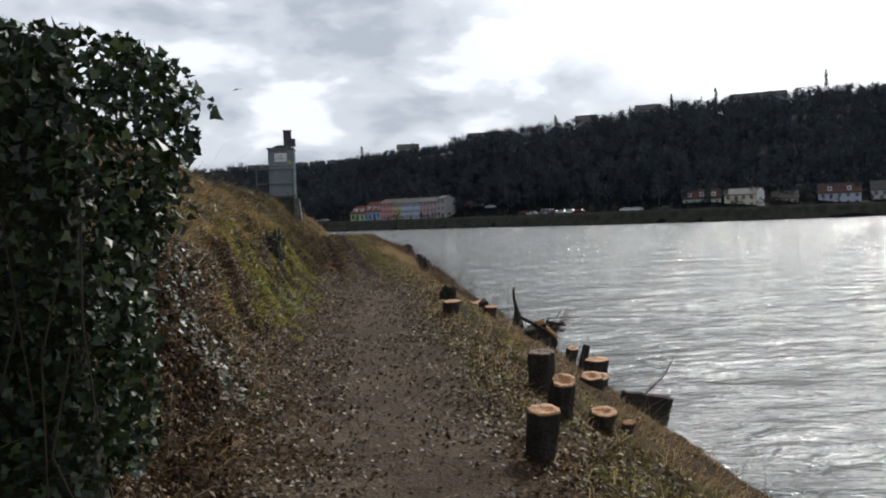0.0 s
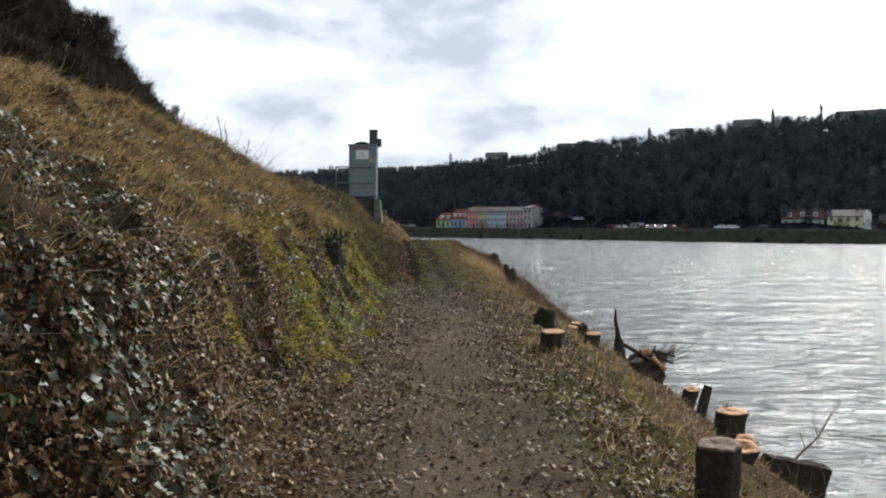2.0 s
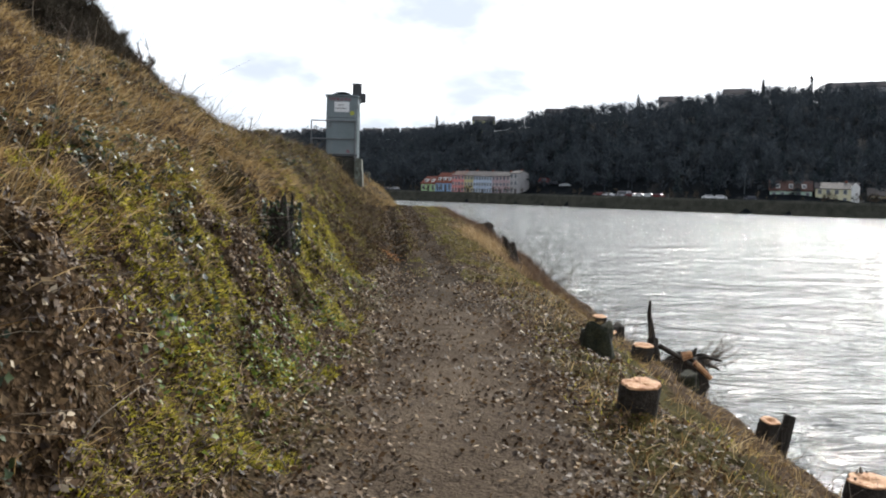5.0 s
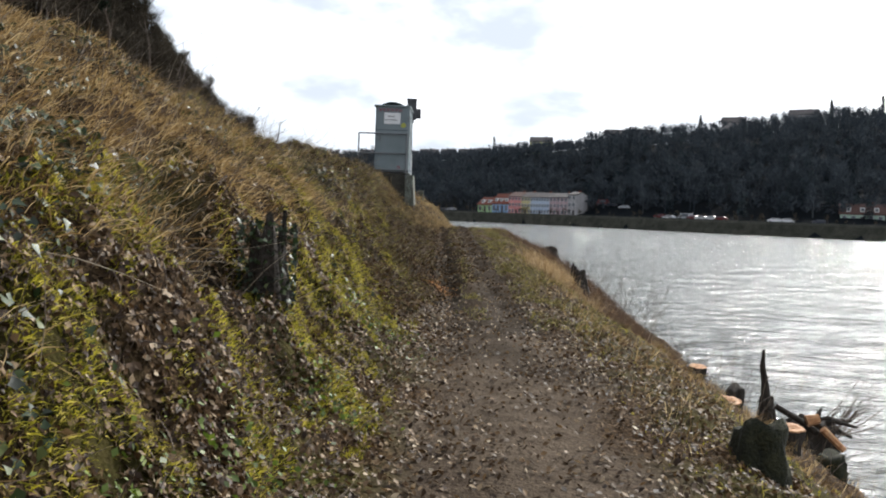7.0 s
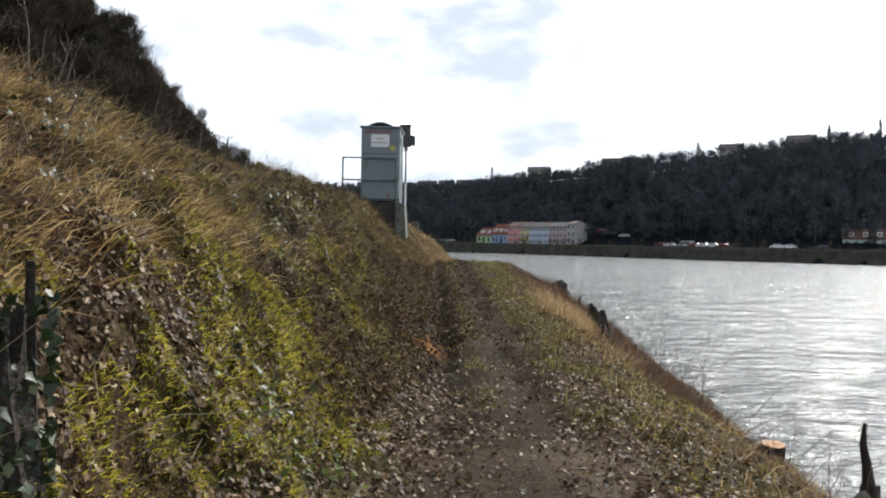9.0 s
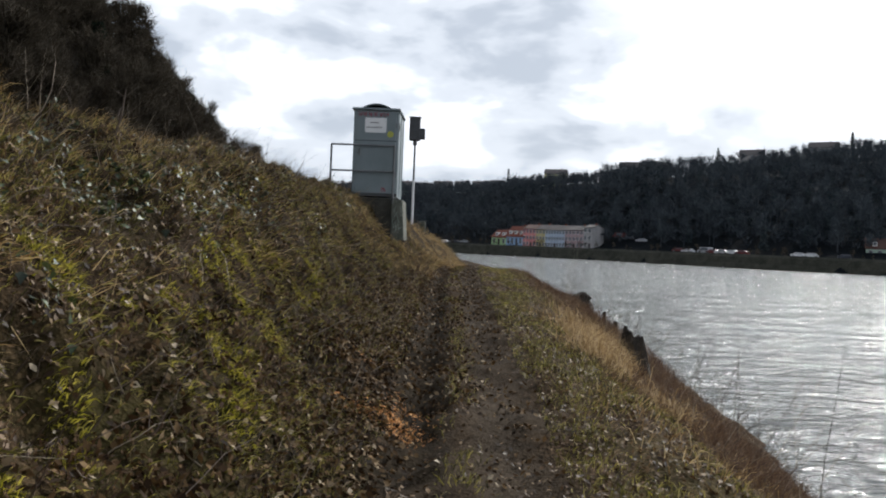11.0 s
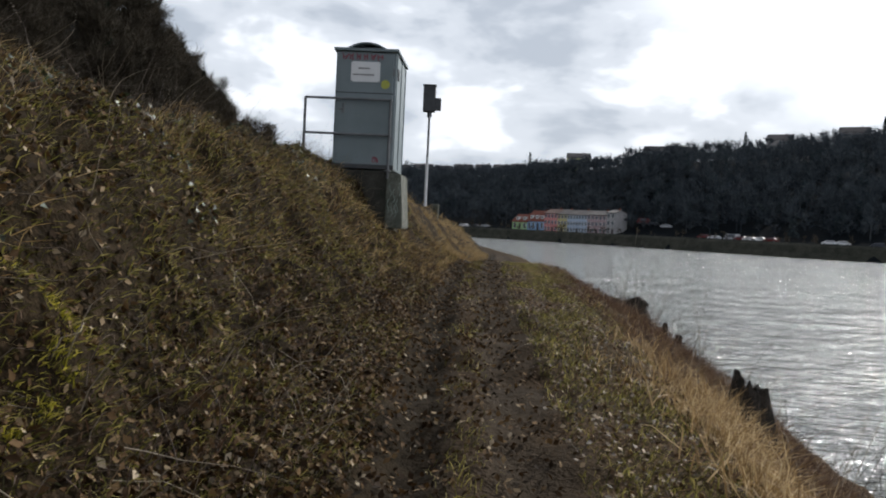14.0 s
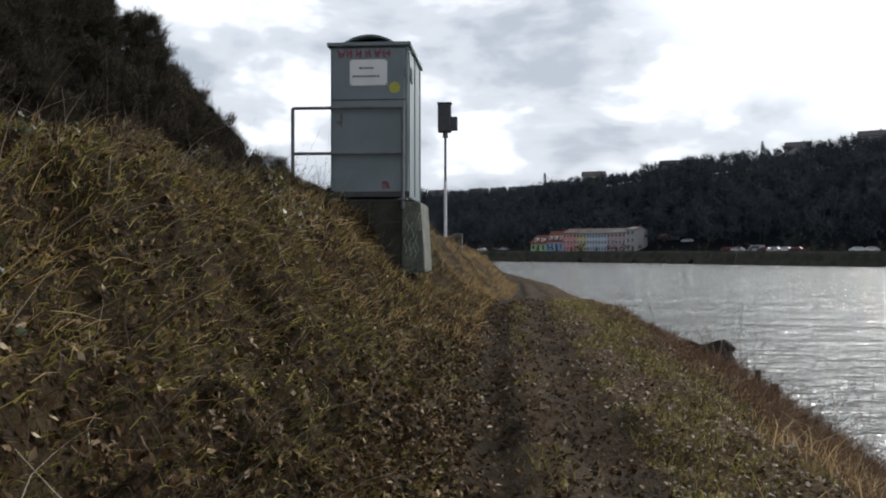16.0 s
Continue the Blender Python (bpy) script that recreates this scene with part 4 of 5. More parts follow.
# hilltop villas: bearing, distance, height of the roof in degrees, width, eaves, label, colour
W_VILLA, G_VILLA = "distant white villa on the ridge", "distant grey villa on the ridge"
VILLAS = [(-6.6, 565, 3.95, 11, 5, G_VILLA, (0.36, 0.36, 0.38)), (-5.2, 560, 4.05, 12, 5, W_VILLA, (0.7, 0.7, 0.7)), (-3.8, 566, 4.0, 11, 5, G_VILLA, (0.33, 0.34, 0.36)), (-2.5, 560, 4.15, 12, 5, W_VILLA, (0.75, 0.75, 0.73)),
          (-1.1, 566, 4.2, 10, 5, W_VILLA, (0.7, 0.7, 0.7)), (0.1, 560, 4.25, 11, 5, G_VILLA, (0.36, 0.36, 0.38)), (1.3, 564, 4.35, 9, 5, W_VILLA, (0.7, 0.7, 0.68)),
          (4.9, 545, 5.2, 14, 6, "distant yellowish hilltop house with a dark roof", (0.34, 0.34, 0.16)), (9.8, 520, 5.8, 30, 5, "long grey distant hilltop house", (0.2, 0.2, 0.21)),
          (17.2, 475, 6.65, 12, 5, "distant grey hilltop house", (0.3, 0.28, 0.27)), (21.2, 480, 7.1, 14, 5, "distant grey hilltop house", (0.3, 0.28, 0.27)),
          (27.2, 480, 7.35, 29, 5, "long distant hilltop hall with a shallow roof", (0.24, 0.235, 0.24))]
for az, dist, top, w, ev, label, c in VILLAS:
    _x, _y = at_az(az, dist)
    _t = 1.6 + dist * math.tan(radians(top))
    build_house(label, _x, _y, _t - ev - 3.0, -az - 6, w, 9, ev, 3.0, plaster("plaster", c), M_ROOFDARK, max(3, int(w / 3.5)), 2)


def build_car(label, paint, at, rz, van=False):
    c = thing("car", label, "car", at, rz, "cars parked along the far road")
    L, W, H = (5.0, 1.9, 2.1) if van else (4.3, 1.75, 1.45)
    prof = [(-L / 2, 0.35), (-L / 2, 0.8), (-L / 2 + 0.15, 0.95), (-L * 0.25, 1.0), (L / 2 - 0.1, 0.95), (L / 2, 0.8), (L / 2, 0.35)]
    roofp = [(-L * 0.36, 0.97), (-L * 0.2, H), (L * 0.24, H), (L * 0.42, 0.97)] if not van else [(-L * 0.46, 0.95), (-L * 0.34, H), (L * 0.48, H), (L * 0.49, 0.95)]
    for name, pr, inset, m in (("body", prof, 0.0, paint), ("cabin", roofp, 0.1, paint)):
        bm = bmesh.new()
        a = [bm.verts.new((x, -W / 2 + inset, z)) for x, z in pr]
        b = [bm.verts.new((x, W / 2 - inset, z)) for x, z in pr]
        bm.faces.new(a)
        bm.faces.new(b[::-1])
        for i in range(len(pr)):
            j = (i + 1) % len(pr)
            bm.faces.new((a[j], a[i], b[i], b[j]))
        bmesh.ops.recalc_face_normals(bm, faces=bm.faces[:])
        bmesh.ops.bevel(bm, geom=bm.edges[:], offset=0.04, segments=1, affect="EDGES")
        part(name, bm, m, c)
    part("side_window", box((-L * 0.22, -W / 2 + 0.06, 1.05), (L * 0.28, W / 2 - 0.06, H - 0.14)), M_PANE, c, "dark glass")
    for sx in (-0.31, 0.31):
        for sy in (-1, 1):
            bm = bmesh.new()
            bmesh.ops.create_cone(bm, cap_ends=True, segments=14, radius1=0.33, radius2=0.33, depth=0.22, matrix=pose(sx * L, sy * (W / 2 - 0.1), 0.33, 90, 0, 0))
            wh = part("wheel", bm, M_DARKBOX, c)
            bm = bmesh.new()
            bmesh.ops.create_cone(bm, cap_ends=True, segments=10, radius1=0.2, radius2=0.18, depth=0.03, matrix=pose(sx * L, sy * (W / 2 + 0.02), 0.33, 90, 0, 0))
            part("rim", bm, M_RAIL, wh)


def paint(name, c):
    return material(name, [c, tuple(v * 1.1 for v in c)], 1, 0.3, 0.0)


P_WHITE, P_SILVER, P_DARK, P_RED = paint("white_paint", (0.65, 0.65, 0.66)), paint("silver_paint", (0.38, 0.39, 0.41)), paint("dark_paint", (0.04, 0.045, 0.06)), paint("red_paint", (0.12, 0.02, 0.02))
for k, az in enumerate((-1.6, -0.9, -0.2, 9.9, 10.5, 11.3, 13.6, 14.2, 15.2, 15.7, 16.2, 16.8, 17.4, 20.6, 21.3, 23.2)):
    _d = float(np.interp(az, [-2, 0.5, 9, 16, 24], [388, 380, 352, 292, 268])) + 4
    _x, _y = at_az(az, _d)
    _d2 = 0
    while _y - float(np.interp(_x, SX, SY)) < 7:
        _d2 += 1
        _x, _y = at_az(az, _d + _d2)
    _m, _n = ((P_WHITE, "white"), (P_SILVER, "silver"), (P_WHITE, "white"), (P_DARK, "dark"), (P_RED, "red"))[(k * 3 + k // 4) % 5]
    build_car(_n + (" van" if k in (3, 8) else " car") + " parked on the far shore road", _m, (_x, _y, max(spot(_x, _y), 1.49) + 0.02), -30 if az < 12 else -42 if az < 18 else -20, k in (3, 8))

# quay wall and road along the far shore


def ribbon(name, label, category, mat, sections):
    """A strip along the far shore; each section is (way behind the shore, height)."""
    bm = bmesh.new()
    rows = []
    for x in np.arange(-75, 420, 5.0):
        y = float(np.interp(x, SX, SY))
        t = Vector((8.0, float(np.interp(x + 4, SX, SY) - np.interp(x - 4, SX, SY)), 0)).normalized()
        nrm = Vector((-t.y, t.x, 0))
        rows.append([bm.verts.new((x + nrm.x * d, y + nrm.y * d, z + 0.06 * math.sin(x * 0.7))) for d, z in sections])
    k = len(sections)
    for a, b in zip(rows, rows[1:]):
        for j in range(k):
            bm.faces.new((a[j], b[j], b[(j + 1) % k], a[(j + 1) % k]))
    bmesh.ops.recalc_face_normals(bm, faces=bm.faces[:])
    tagged(part(name, bm, mat), label, category, kind="structure")


M_QUAY = material("mossy_quay", [(0.022, 0.022, 0.018), (0.04, 0.041, 0.032), (0.065, 0.06, 0.048)], 0.4, 0.95, 0.5, 2.5, 0.4, spec=0.1)
M_ROAD = material("far_asphalt", [(0.04, 0.04, 0.04), (0.06, 0.06, 0.06)], 0.5, 0.9, 0.2, 8, spec=0.1)
ribbon("quay_wall", "dark mossy quay wall along the far shore", "wall", M_QUAY, [(-2.5, WATER - 1.0), (-1.0, -0.9), (-0.3, 1.0), (0.6, 1.75), (1.0, 1.75), (1.0, -1.0)])
ribbon("road", "asphalt road on top of the far quay", "road", M_ROAD, [(1.0, 1.25), (1.0, 1.45), (9.5, 1.5), (9.5, 1.25)])

# ---------------------------------------------------------------- plants: arrays of small pieces


def mesh_stuff(name, verts, faces, mat, label, category, kind="stuff", parent=None):
    me = bpy.data.meshes.new(name)
    v, f = np.asarray(verts, np.float32).reshape(-1, 3), np.asarray(faces, np.int32)
    me.vertices.add(len(v))
    me.vertices.foreach_set("co", v.ravel())
    k = f.shape[1]
    me.loops.add(f.size)
    me.loops.foreach_set("vertex_index", f.ravel())
    me.polygons.add(len(f))
    me.polygons.foreach_set("loop_start", np.arange(0, f.size, k, dtype=np.int32))
    me.update(calc_edges=True)
    me.materials.append(mat)
    ob = new(name, me)
    ob.parent = parent
    return tagged(ob, label, category, kind=kind) if kind else tagged(ob, label)


R = np.random.default_rng(7)


def unit(v):
    return v / np.maximum(np.linalg.norm(v, axis=-1, keepdims=True), 1e-9)


def surface(x, y):
    """Heights with bumps, and normals, at many places of the near bank."""
    z = ground_z(x, y) + np.array([bumps(a, b) for a, b in zip(x, y)])
    e = 0.06
    gx, gy = (ground_z(x + e, y) - ground_z(x - e, y)) / (2 * e), (ground_z(x, y + e) - ground_z(x, y - e)) / (2 * e)
    return z, unit(np.stack([-gx, -gy, np.ones_like(gx)], -1))


def centre(y):
    return np.array([path_x(v) for v in y])


def patchy(x, y, f, s):
    return np.array([noise.noise(Vector((a * f * 1.7, b * f, s))) for a, b in zip(x, y)])


def flakes(x, y, size, lift=0.01, tilt=0.5, slim=0.6, curl=0.35):
    """Folded leaves: two triangles each."""
    k = len(x)
    z, nrm = surface(x, y)
    nrm = unit(nrm + R.normal(0, tilt, (k, 3)) * np.array([1, 1, 0.6]))
    d = unit(np.cross(nrm, R.normal(0, 1, (k, 3))))
    s = np.cross(nrm, d)
    c = np.stack([x, y, z + lift * (0.5 + R.random(k))], -1)
    L = size[:, None]
    bend = (curl * R.uniform(-0.3, 1.0, k))[:, None] * L
    v = np.stack([c - d * L * 0.5, c + s * L * slim * 0.5 + nrm * bend * 0.6, c + d * L * 0.5 + nrm * bend * 0.4, c - s * L * slim * 0.5 + nrm * bend * 0.6], 1)
    i = np.arange(k)[:, None] * 4
    return v, np.concatenate([i + [0, 2, 1], i + [0, 3, 2]], 1).reshape(-1, 3)


def lobed(c, nrm, d, L):
    """Three-lobed ivy leaves, slightly cupped: six triangles each."""
    side = np.cross(nrm, d)
    rim = ((0, -0.45, 0), (0.46, -0.18, 0.10), (0.24, 0.08, 0.03), (0, 0.58, -0.08), (-0.24, 0.08, 0.03), (-0.46, -0.18, 0.10))
    v = np.stack([c] + [c + (side * a + d * b + nrm * h) * L for a, b, h in rim], 1)
    i = np.arange(len(c))[:, None] * 7
    return v, np.concatenate([i + [0, 1 + j, 1 + (j + 1) % 6] for j in range(6)], 1).reshape(-1, 3)


def ivy_flakes(x, y, size, lift, tilt):
    z, nrm = surface(x, y)
    nrm = unit(nrm + R.normal(0, tilt, (len(x), 3)))
    d = unit(np.cross(nrm, R.normal(0, 1, (len(x), 3))))
    return lobed(np.stack([x, y, z + lift * (0.3 + R.random(len(x)))], -1), nrm, d, size[:, None])


def blades(x, y, length, width, lean, up=0.9, sink=0.01):
    """Bent tapering blades: three triangles each. lean: k x 3 added to the way they grow."""
    k = len(x)
    z, nrm = surface(x, y)
    g = unit(nrm * (1 - up) + np.array([0, 0, up]) + lean * R.uniform(0.2, 1.6, (k, 1)) + R.normal(0, 0.45, (k, 3)))
    s = unit(np.cross(g, R.normal(0, 1, (k, 3)))) * width[:, None] * 0.5
    b = np.stack([x, y, z - sink], -1)
    L = length[:, None]
    droop = unit(lean + R.normal(0, 0.4, (k, 3)) + np.array([0, 0, -0.45]))
    m = b + g * L * 0.55
    t = m + unit(g + droop * 0.9) * L * 0.5
    v = np.stack([b - s, b + s, m + s * 0.8, m - s * 0.8, t], 1)
    i = np.arange(k)[:, None] * 5
    return v, np.concatenate([i + [0, 1, 2], i + [0, 2, 3], i + [3, 2, 4]], 1).reshape(-1, 3)


def places(k, u0, u1, y0, y1, keep=None):
    y = R.uniform(y0, y1, k)
    u = R.uniform(u0, u1, k)
    x = u + centre(y)
    if keep is not None:
        ok = keep(x, y, u)
        x, y, u = x[ok], y[ok], u[ok]
    return x, y, u


def many(*sets):
    vs, fs, n = [], [], 0
    for v, f in sets:
        vs.append(v.reshape(-1, 3))
        fs.append(f + n)
        n += v.reshape(-1, 3).shape[0]
    return np.concatenate(vs), np.concatenate(fs)


DOWN = np.array([0.35, -0.1, 0.0])


def build_plants():
    # dead leaves: thick beside the path, thin on the trodden part
    def on_path(x, y, u):
        return R.random(len(x)) < np.clip(0.30 + 0.7 * np.clip((np.abs(u - np.interp(y, [17, 22], [0.05, -0.17])) - np.interp(y, [17, 22], [0.15, 0.35])) / np.interp(y, [17, 22], [0.6, 0.3]), 0, 1) + 0.5 * patchy(x, y, 0.8, 2.0), 0.10, 1) * np.interp(y, [0, 17, 19, 45], [1, 1, 1.5, 0.9]) * np.where((u > 0.25) & (y > 20), 0.35, 1.0) * np.where((np.abs(u - 0.12) < 0.2) & (y > 18), 0.7, 1.0)

    a = places(125000, -1.3, 1.7, -1.5, 42, on_path)
    b = places(80000, -5.0, -1.0, -1.5, 42, lambda x, y, u: R.random(len(x)) < (0.55 + 0.8 * patchy(x, y, 0.9, 8.0) - 0.15 * (y < 10)) * np.interp(y, [17, 20], [1, 0.55]) * (1 - 0.8 * np.exp(-(((x + 1.2) / 0.42) ** 2 + ((y - 14.0) / 0.6) ** 2))))
    c = places(9000, 1.5, 4.6, 0, 38)
    d = places(40000, -2.6, -0.8, -1, 38)
    d3 = places(45000, -2.0, -1.15, 2.5, 17, lambda x, y, u: R.random(len(x)) > 0.9 * np.exp(-(((x + 1.2) / 0.42) ** 2 + ((y - 14.0) / 0.6) ** 2)))
    d2 = places(62000, -3.4, -0.72, 17, 38, lambda x, y, u: R.random(len(x)) < np.interp(u, [-2.2, -1.4, -1.0], [0.25, 0.5, 1.0]))
    # near picks the open ground; the rest gets leaves with shade coloured in
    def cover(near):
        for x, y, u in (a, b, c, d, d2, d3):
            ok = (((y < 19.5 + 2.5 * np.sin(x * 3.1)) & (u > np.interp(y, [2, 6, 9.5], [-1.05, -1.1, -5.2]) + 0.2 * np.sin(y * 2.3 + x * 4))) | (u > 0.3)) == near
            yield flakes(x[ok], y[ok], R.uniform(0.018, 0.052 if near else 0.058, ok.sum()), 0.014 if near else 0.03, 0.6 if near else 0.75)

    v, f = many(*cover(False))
    mesh_stuff("damp_shaded_litter", v, f, M_DAMPSHADELITTER, "moist brown fallen leaves on slope and track, shade darkened into their colour", "fallen leaves")
    v, f = many(*cover(True))
    mesh_stuff("leaf_litter", v, f, M_LITTER, "brown and pale fallen leaves strewn over path and bank", "fallen leaves")

    # ivy on the slope, in patches
    x, y, u = places(95000, -5.2, -0.95, 0.5, 40, lambda x, y, u: patchy(x, y, 0.55, 4.0) + 0.3 * patchy(x, y, 2.2, 6.0) > np.interp(y, [0, 8, 12, 20, 40], [-0.16, -0.06, 0.10, 0.08, 0.10]) + 0.25 * (u > -1.5) + 0.3 * ((y > 9.5) & (u > -2.2)) + 0.5 * ((y > 21) & (u > -1.9)) + R.normal(0, 0.10, len(x)))
    v, f = ivy_flakes(x, y, R.uniform(0.025, 0.06, len(x)), 0.06, 0.55)
    mesh_stuff("ivy", v, f, M_IVY, "glossy dark green ivy creeping over the slope", "ivy")

    # moss and short grass
    a = places(290000, -2.4, -0.85, 7.5, 24, lambda x, y, u: patchy(x, y, 0.6, 12.0) + 1.1 * patchy(x, y, 2.6, 14.0) > np.interp(y, [7.5, 9.5, 11.0, 15, 18, 24], [0.7, 0.35, -0.26, -0.22, 0.05, 0.4]) + 0.3 * (u > -1.1) + 0.35 * (u < -2.0) + 1.2 * np.exp(-(((x + 1.2) / 0.36) ** 2 + ((y - 14.0) / 0.5) ** 2)) + R.normal(0, 0.10, len(x)))
    b = places(80000, -3.6, -0.72, 19, 42, lambda x, y, u: patchy(x, y, 0.7, 15.0) + 0.5 * patchy(x, y, 2.4, 41.0) > -0.02 + R.normal(0, 0.14, len(x)))
    c = places(15000, 0.7, 2.4, 3, 24, lambda x, y, u: patchy(x, y, 0.8, 17.0) > np.interp(y, [0, 16, 24], [0.1, 0.0, 0.3]) + R.normal(0, 0.14, len(x)))
    c2 = places(56000, 0.36, 1.9, 17, 46, lambda x, y, u: patchy(x, y, 0.9, 35.0) > -0.15 + 0.35 * np.clip(u - 1.0, 0, 1) + np.clip((20 - y) / 6, 0, 1) + R.normal(0, 0.14, len(x)))
    d = places(11000, -0.42, 0.0, 18, 42, lambda x, y, u: (R.random(len(x)) < np.exp(-(((u + 0.2) / 0.11) ** 2))) & (patchy(x, y, 1.5, 33.0) > -0.05))
    e = places(9000, -4, -1, 0.5, 8, lambda x, y, u: patchy(x, y, 0.7, 19.0) > 0.2)
    v, f = many(*[blades(x, y, R.uniform(0.018, 0.062, len(x)), R.uniform(0.0035, 0.007, len(x)), np.tile(DOWN * (0.7 if k != 1 else -0.6), (len(x), 1)), 0.4) for k, (x, y, u) in enumerate((a, c, e))])
    mesh_stuff("mossy_grass", v, f, M_MOSS, "yellow-green moss and short grass on the cut slope", "grass")

    h = places(120000, -4.2, -0.85, 17, 38, lambda x, y, u: R.random(len(x)) < 0.45 + 0.9 * patchy(x, y, 0.8, 43.0) + np.interp(u, [-3.0, -1.8, -1.0], [0.4, 0.3, -0.1]))
    v, f = many(*[blades(x, y, R.uniform(0.03, 0.11, len(x)), R.uniform(0.003, 0.007, len(x)), np.tile(DOWN * lean, (len(x), 1)), 0.6 if lean < 1 else 0.3) for (x, y, u), lean in ((b, 0.3), (c2, 0.3), (d, 0.3), (h, 1.4))])
    mesh_stuff("verge_grass", v, f, M_VERGE, "dull olive winter grass along the track", "grass")

    # straw lying down the upper slope and on the river side
    a = places(85000, -6.2, -1.8, -1, 46, lambda x, y, u: R.random(len(x)) < np.clip(np.interp(y, [0, 5, 9, 19, 22, 34], [0.1, 0.32, 0.62, 0.62, 0.40, 0.35]) + 0.30 * (-u - 2) + 0.9 * patchy(x, y, 0.5, 21.0) - 0.3 * ((y > 20) & (u > -2.3)) - 0.3 * ((y < 12) & (u > -2.7)), 0, 1))
    b = places(22000, 0.8, 4.2, 2, 44, lambda x, y, u: patchy(x, y, 0.7, 23.0) > -0.12 + 0.3 * (y > 24))
    c = places(12000, -2.6, -0.7, 31, 60, lambda x, y, u: patchy(x, y, 0.6, 25.0) > -0.2)
    n2 = places(48000, -5.2, -1.9, 8.5, 19, lambda x, y, u: R.random(len(x)) < 0.6 + 0.7 * patchy(x, y, 0.8, 37.0) + 0.3 * (u < -2.6))
    g = places(7000, -2.6, -0.95, 0, 12, lambda x, y, u: patchy(x, y, 0.9, 31.0) > 0.05 + R.normal(0, 0.15, len(x)))
    la, lb = np.tile(DOWN * 1.5, (len(a[0]), 1)), np.tile([0.15, -0.1, 0], (len(b[0]), 1))
    v, f = many(blades(a[0], a[1], R.uniform(0.06, 0.26, len(a[0])), R.uniform(0.003, 0.008, len(a[0])) * np.interp(a[1], [4, 9, 18, 24], [0.5, 0.9, 1, 0.6]), la, 0.15), blades(g[0], g[1], R.uniform(0.06, 0.24, len(g[0])), R.uniform(0.002, 0.005, len(g[0])), np.tile(DOWN * 1.8, (len(g[0]), 1)), 0.4), blades(b[0], b[1], R.uniform(0.06, 0.22, len(b[0])), R.uniform(0.003, 0.007, len(b[0])), lb, 0.6),
                blades(n2[0], n2[1], R.uniform(0.05, 0.20, len(n2[0])), R.uniform(0.003, 0.007, len(n2[0])), np.tile(DOWN * 1.3, (len(n2[0]), 1)), 0.2),
                blades(c[0], c[1], R.uniform(0.10, 0.30, len(c[0])), R.uniform(0.004, 0.009, len(c[0])), np.tile(DOWN, (len(c[0]), 1)), 0.6))
    mesh_stuff("dry_grass", v, f, M_STRAW, "bleached dry grass on the bank", "grass")

    # russet growth on the river side beyond the last sawn stump, and pale tufts round the hollow one
    a = places(46000, 1.2, 4.8, 23, 46, lambda x, y, u: patchy(x, y, 0.8, 27.0) > -0.25)
    b = places(50000, -4.0, -1.2, 17, 37, lambda x, y, u: patchy(x, y, 0.8, 29.0) > -0.1)
    v, f = many(*[blades(x, y, R.uniform(0.08, 0.26, len(x)) * np.interp(u, [-1, 1, 1.6, 2.6], [0.5, 0.5, 0.8, 1.5]), R.uniform(0.003, 0.007, len(x)), np.tile([0.1, -0.1, 0], (len(x), 1)), 0.8) for x, y, u in (a, b)])
    mesh_stuff("brown_grass", v, f, M_RUSSET, "russet dead grass and bramble on the river side", "grass")
    tx, ty = [], []
    for cx, cy, k, r in ((2.15, 26.6, 800, 0.35), (2.45, 28.2, 1100, 0.40), (1.95, 25.2, 400, 0.3), (2.75, 29.0, 500, 0.3), (2.9, 25.6, 300, 0.25), (2.6, 31.0, 300, 0.5)):
        tx.append(R.normal(cx, r * 0.6, k))
        ty.append(R.normal(cy, r, k))
    tx, ty = np.concatenate(tx), np.concatenate(ty)
    v, f = blades(tx, ty, R.uniform(0.18, 0.48, len(tx)), R.uniform(0.005, 0.010, len(tx)), np.tile([-0.15, -0.2, 0], (len(tx), 1)), 0.9)
    mesh_stuff("straw_tuft", v, f, M_PALESTRAW, "pale straw tufts round a hollow stump", "grass")

    # small green weeds at the foot of the slope
    wx, wy = [], []
    for cx, cy, k, r in ((-0.62, 11.8, 420, 0.10), (-0.55, 12.6, 300, 0.12), (-0.8, 10.7, 350, 0.12), (-0.5, 14.0, 250, 0.10), (-1.7, 9.6, 300, 0.12), (-0.45, 16.2, 260, 0.15), (-2.0, 6.4, 260, 0.15)):
        wx.append(R.normal(cx, r * 1.3, k * 2 // 3))
        wy.append(R.normal(cy, r * 2.0, k * 2 // 3))
    wx, wy = np.concatenate(wx), np.concatenate(wy)
    v, f = flakes(wx, wy, R.uniform(0.015, 0.045, len(wx)), 0.06, 0.6, 0.7, 0.2)
    mesh_stuff("green_weeds", v, f, M_WEED, "fresh green weeds at the foot of the slope", "weeds")

    # sawdust
    sx, sy = [], []
    for cx, cy, k, ru, rv in ((-0.12, 21.45, 2400, 0.15, 0.10), (0.0, 21.9, 300, 0.10, 0.15), (-0.45, 22.7, 260, 0.12, 0.06), (-1.0, 4.3, 120, 0.06, 0.06), (1.75, 11.9, 200, 0.2, 0.2)):
        sx.append(R.normal(cx, ru, k))
        sy.append(R.normal(cy, rv, k))
    sx, sy = np.concatenate(sx), np.concatenate(sy)
    v, f = flakes(sx, sy, R.uniform(0.007, 0.024, len(sx)), 0.02, 0.4, 0.7)
    mesh_stuff("sawdust", v, f, M_SAWDUST, "orange sawdust and wood chips beside the path", "sawdust")


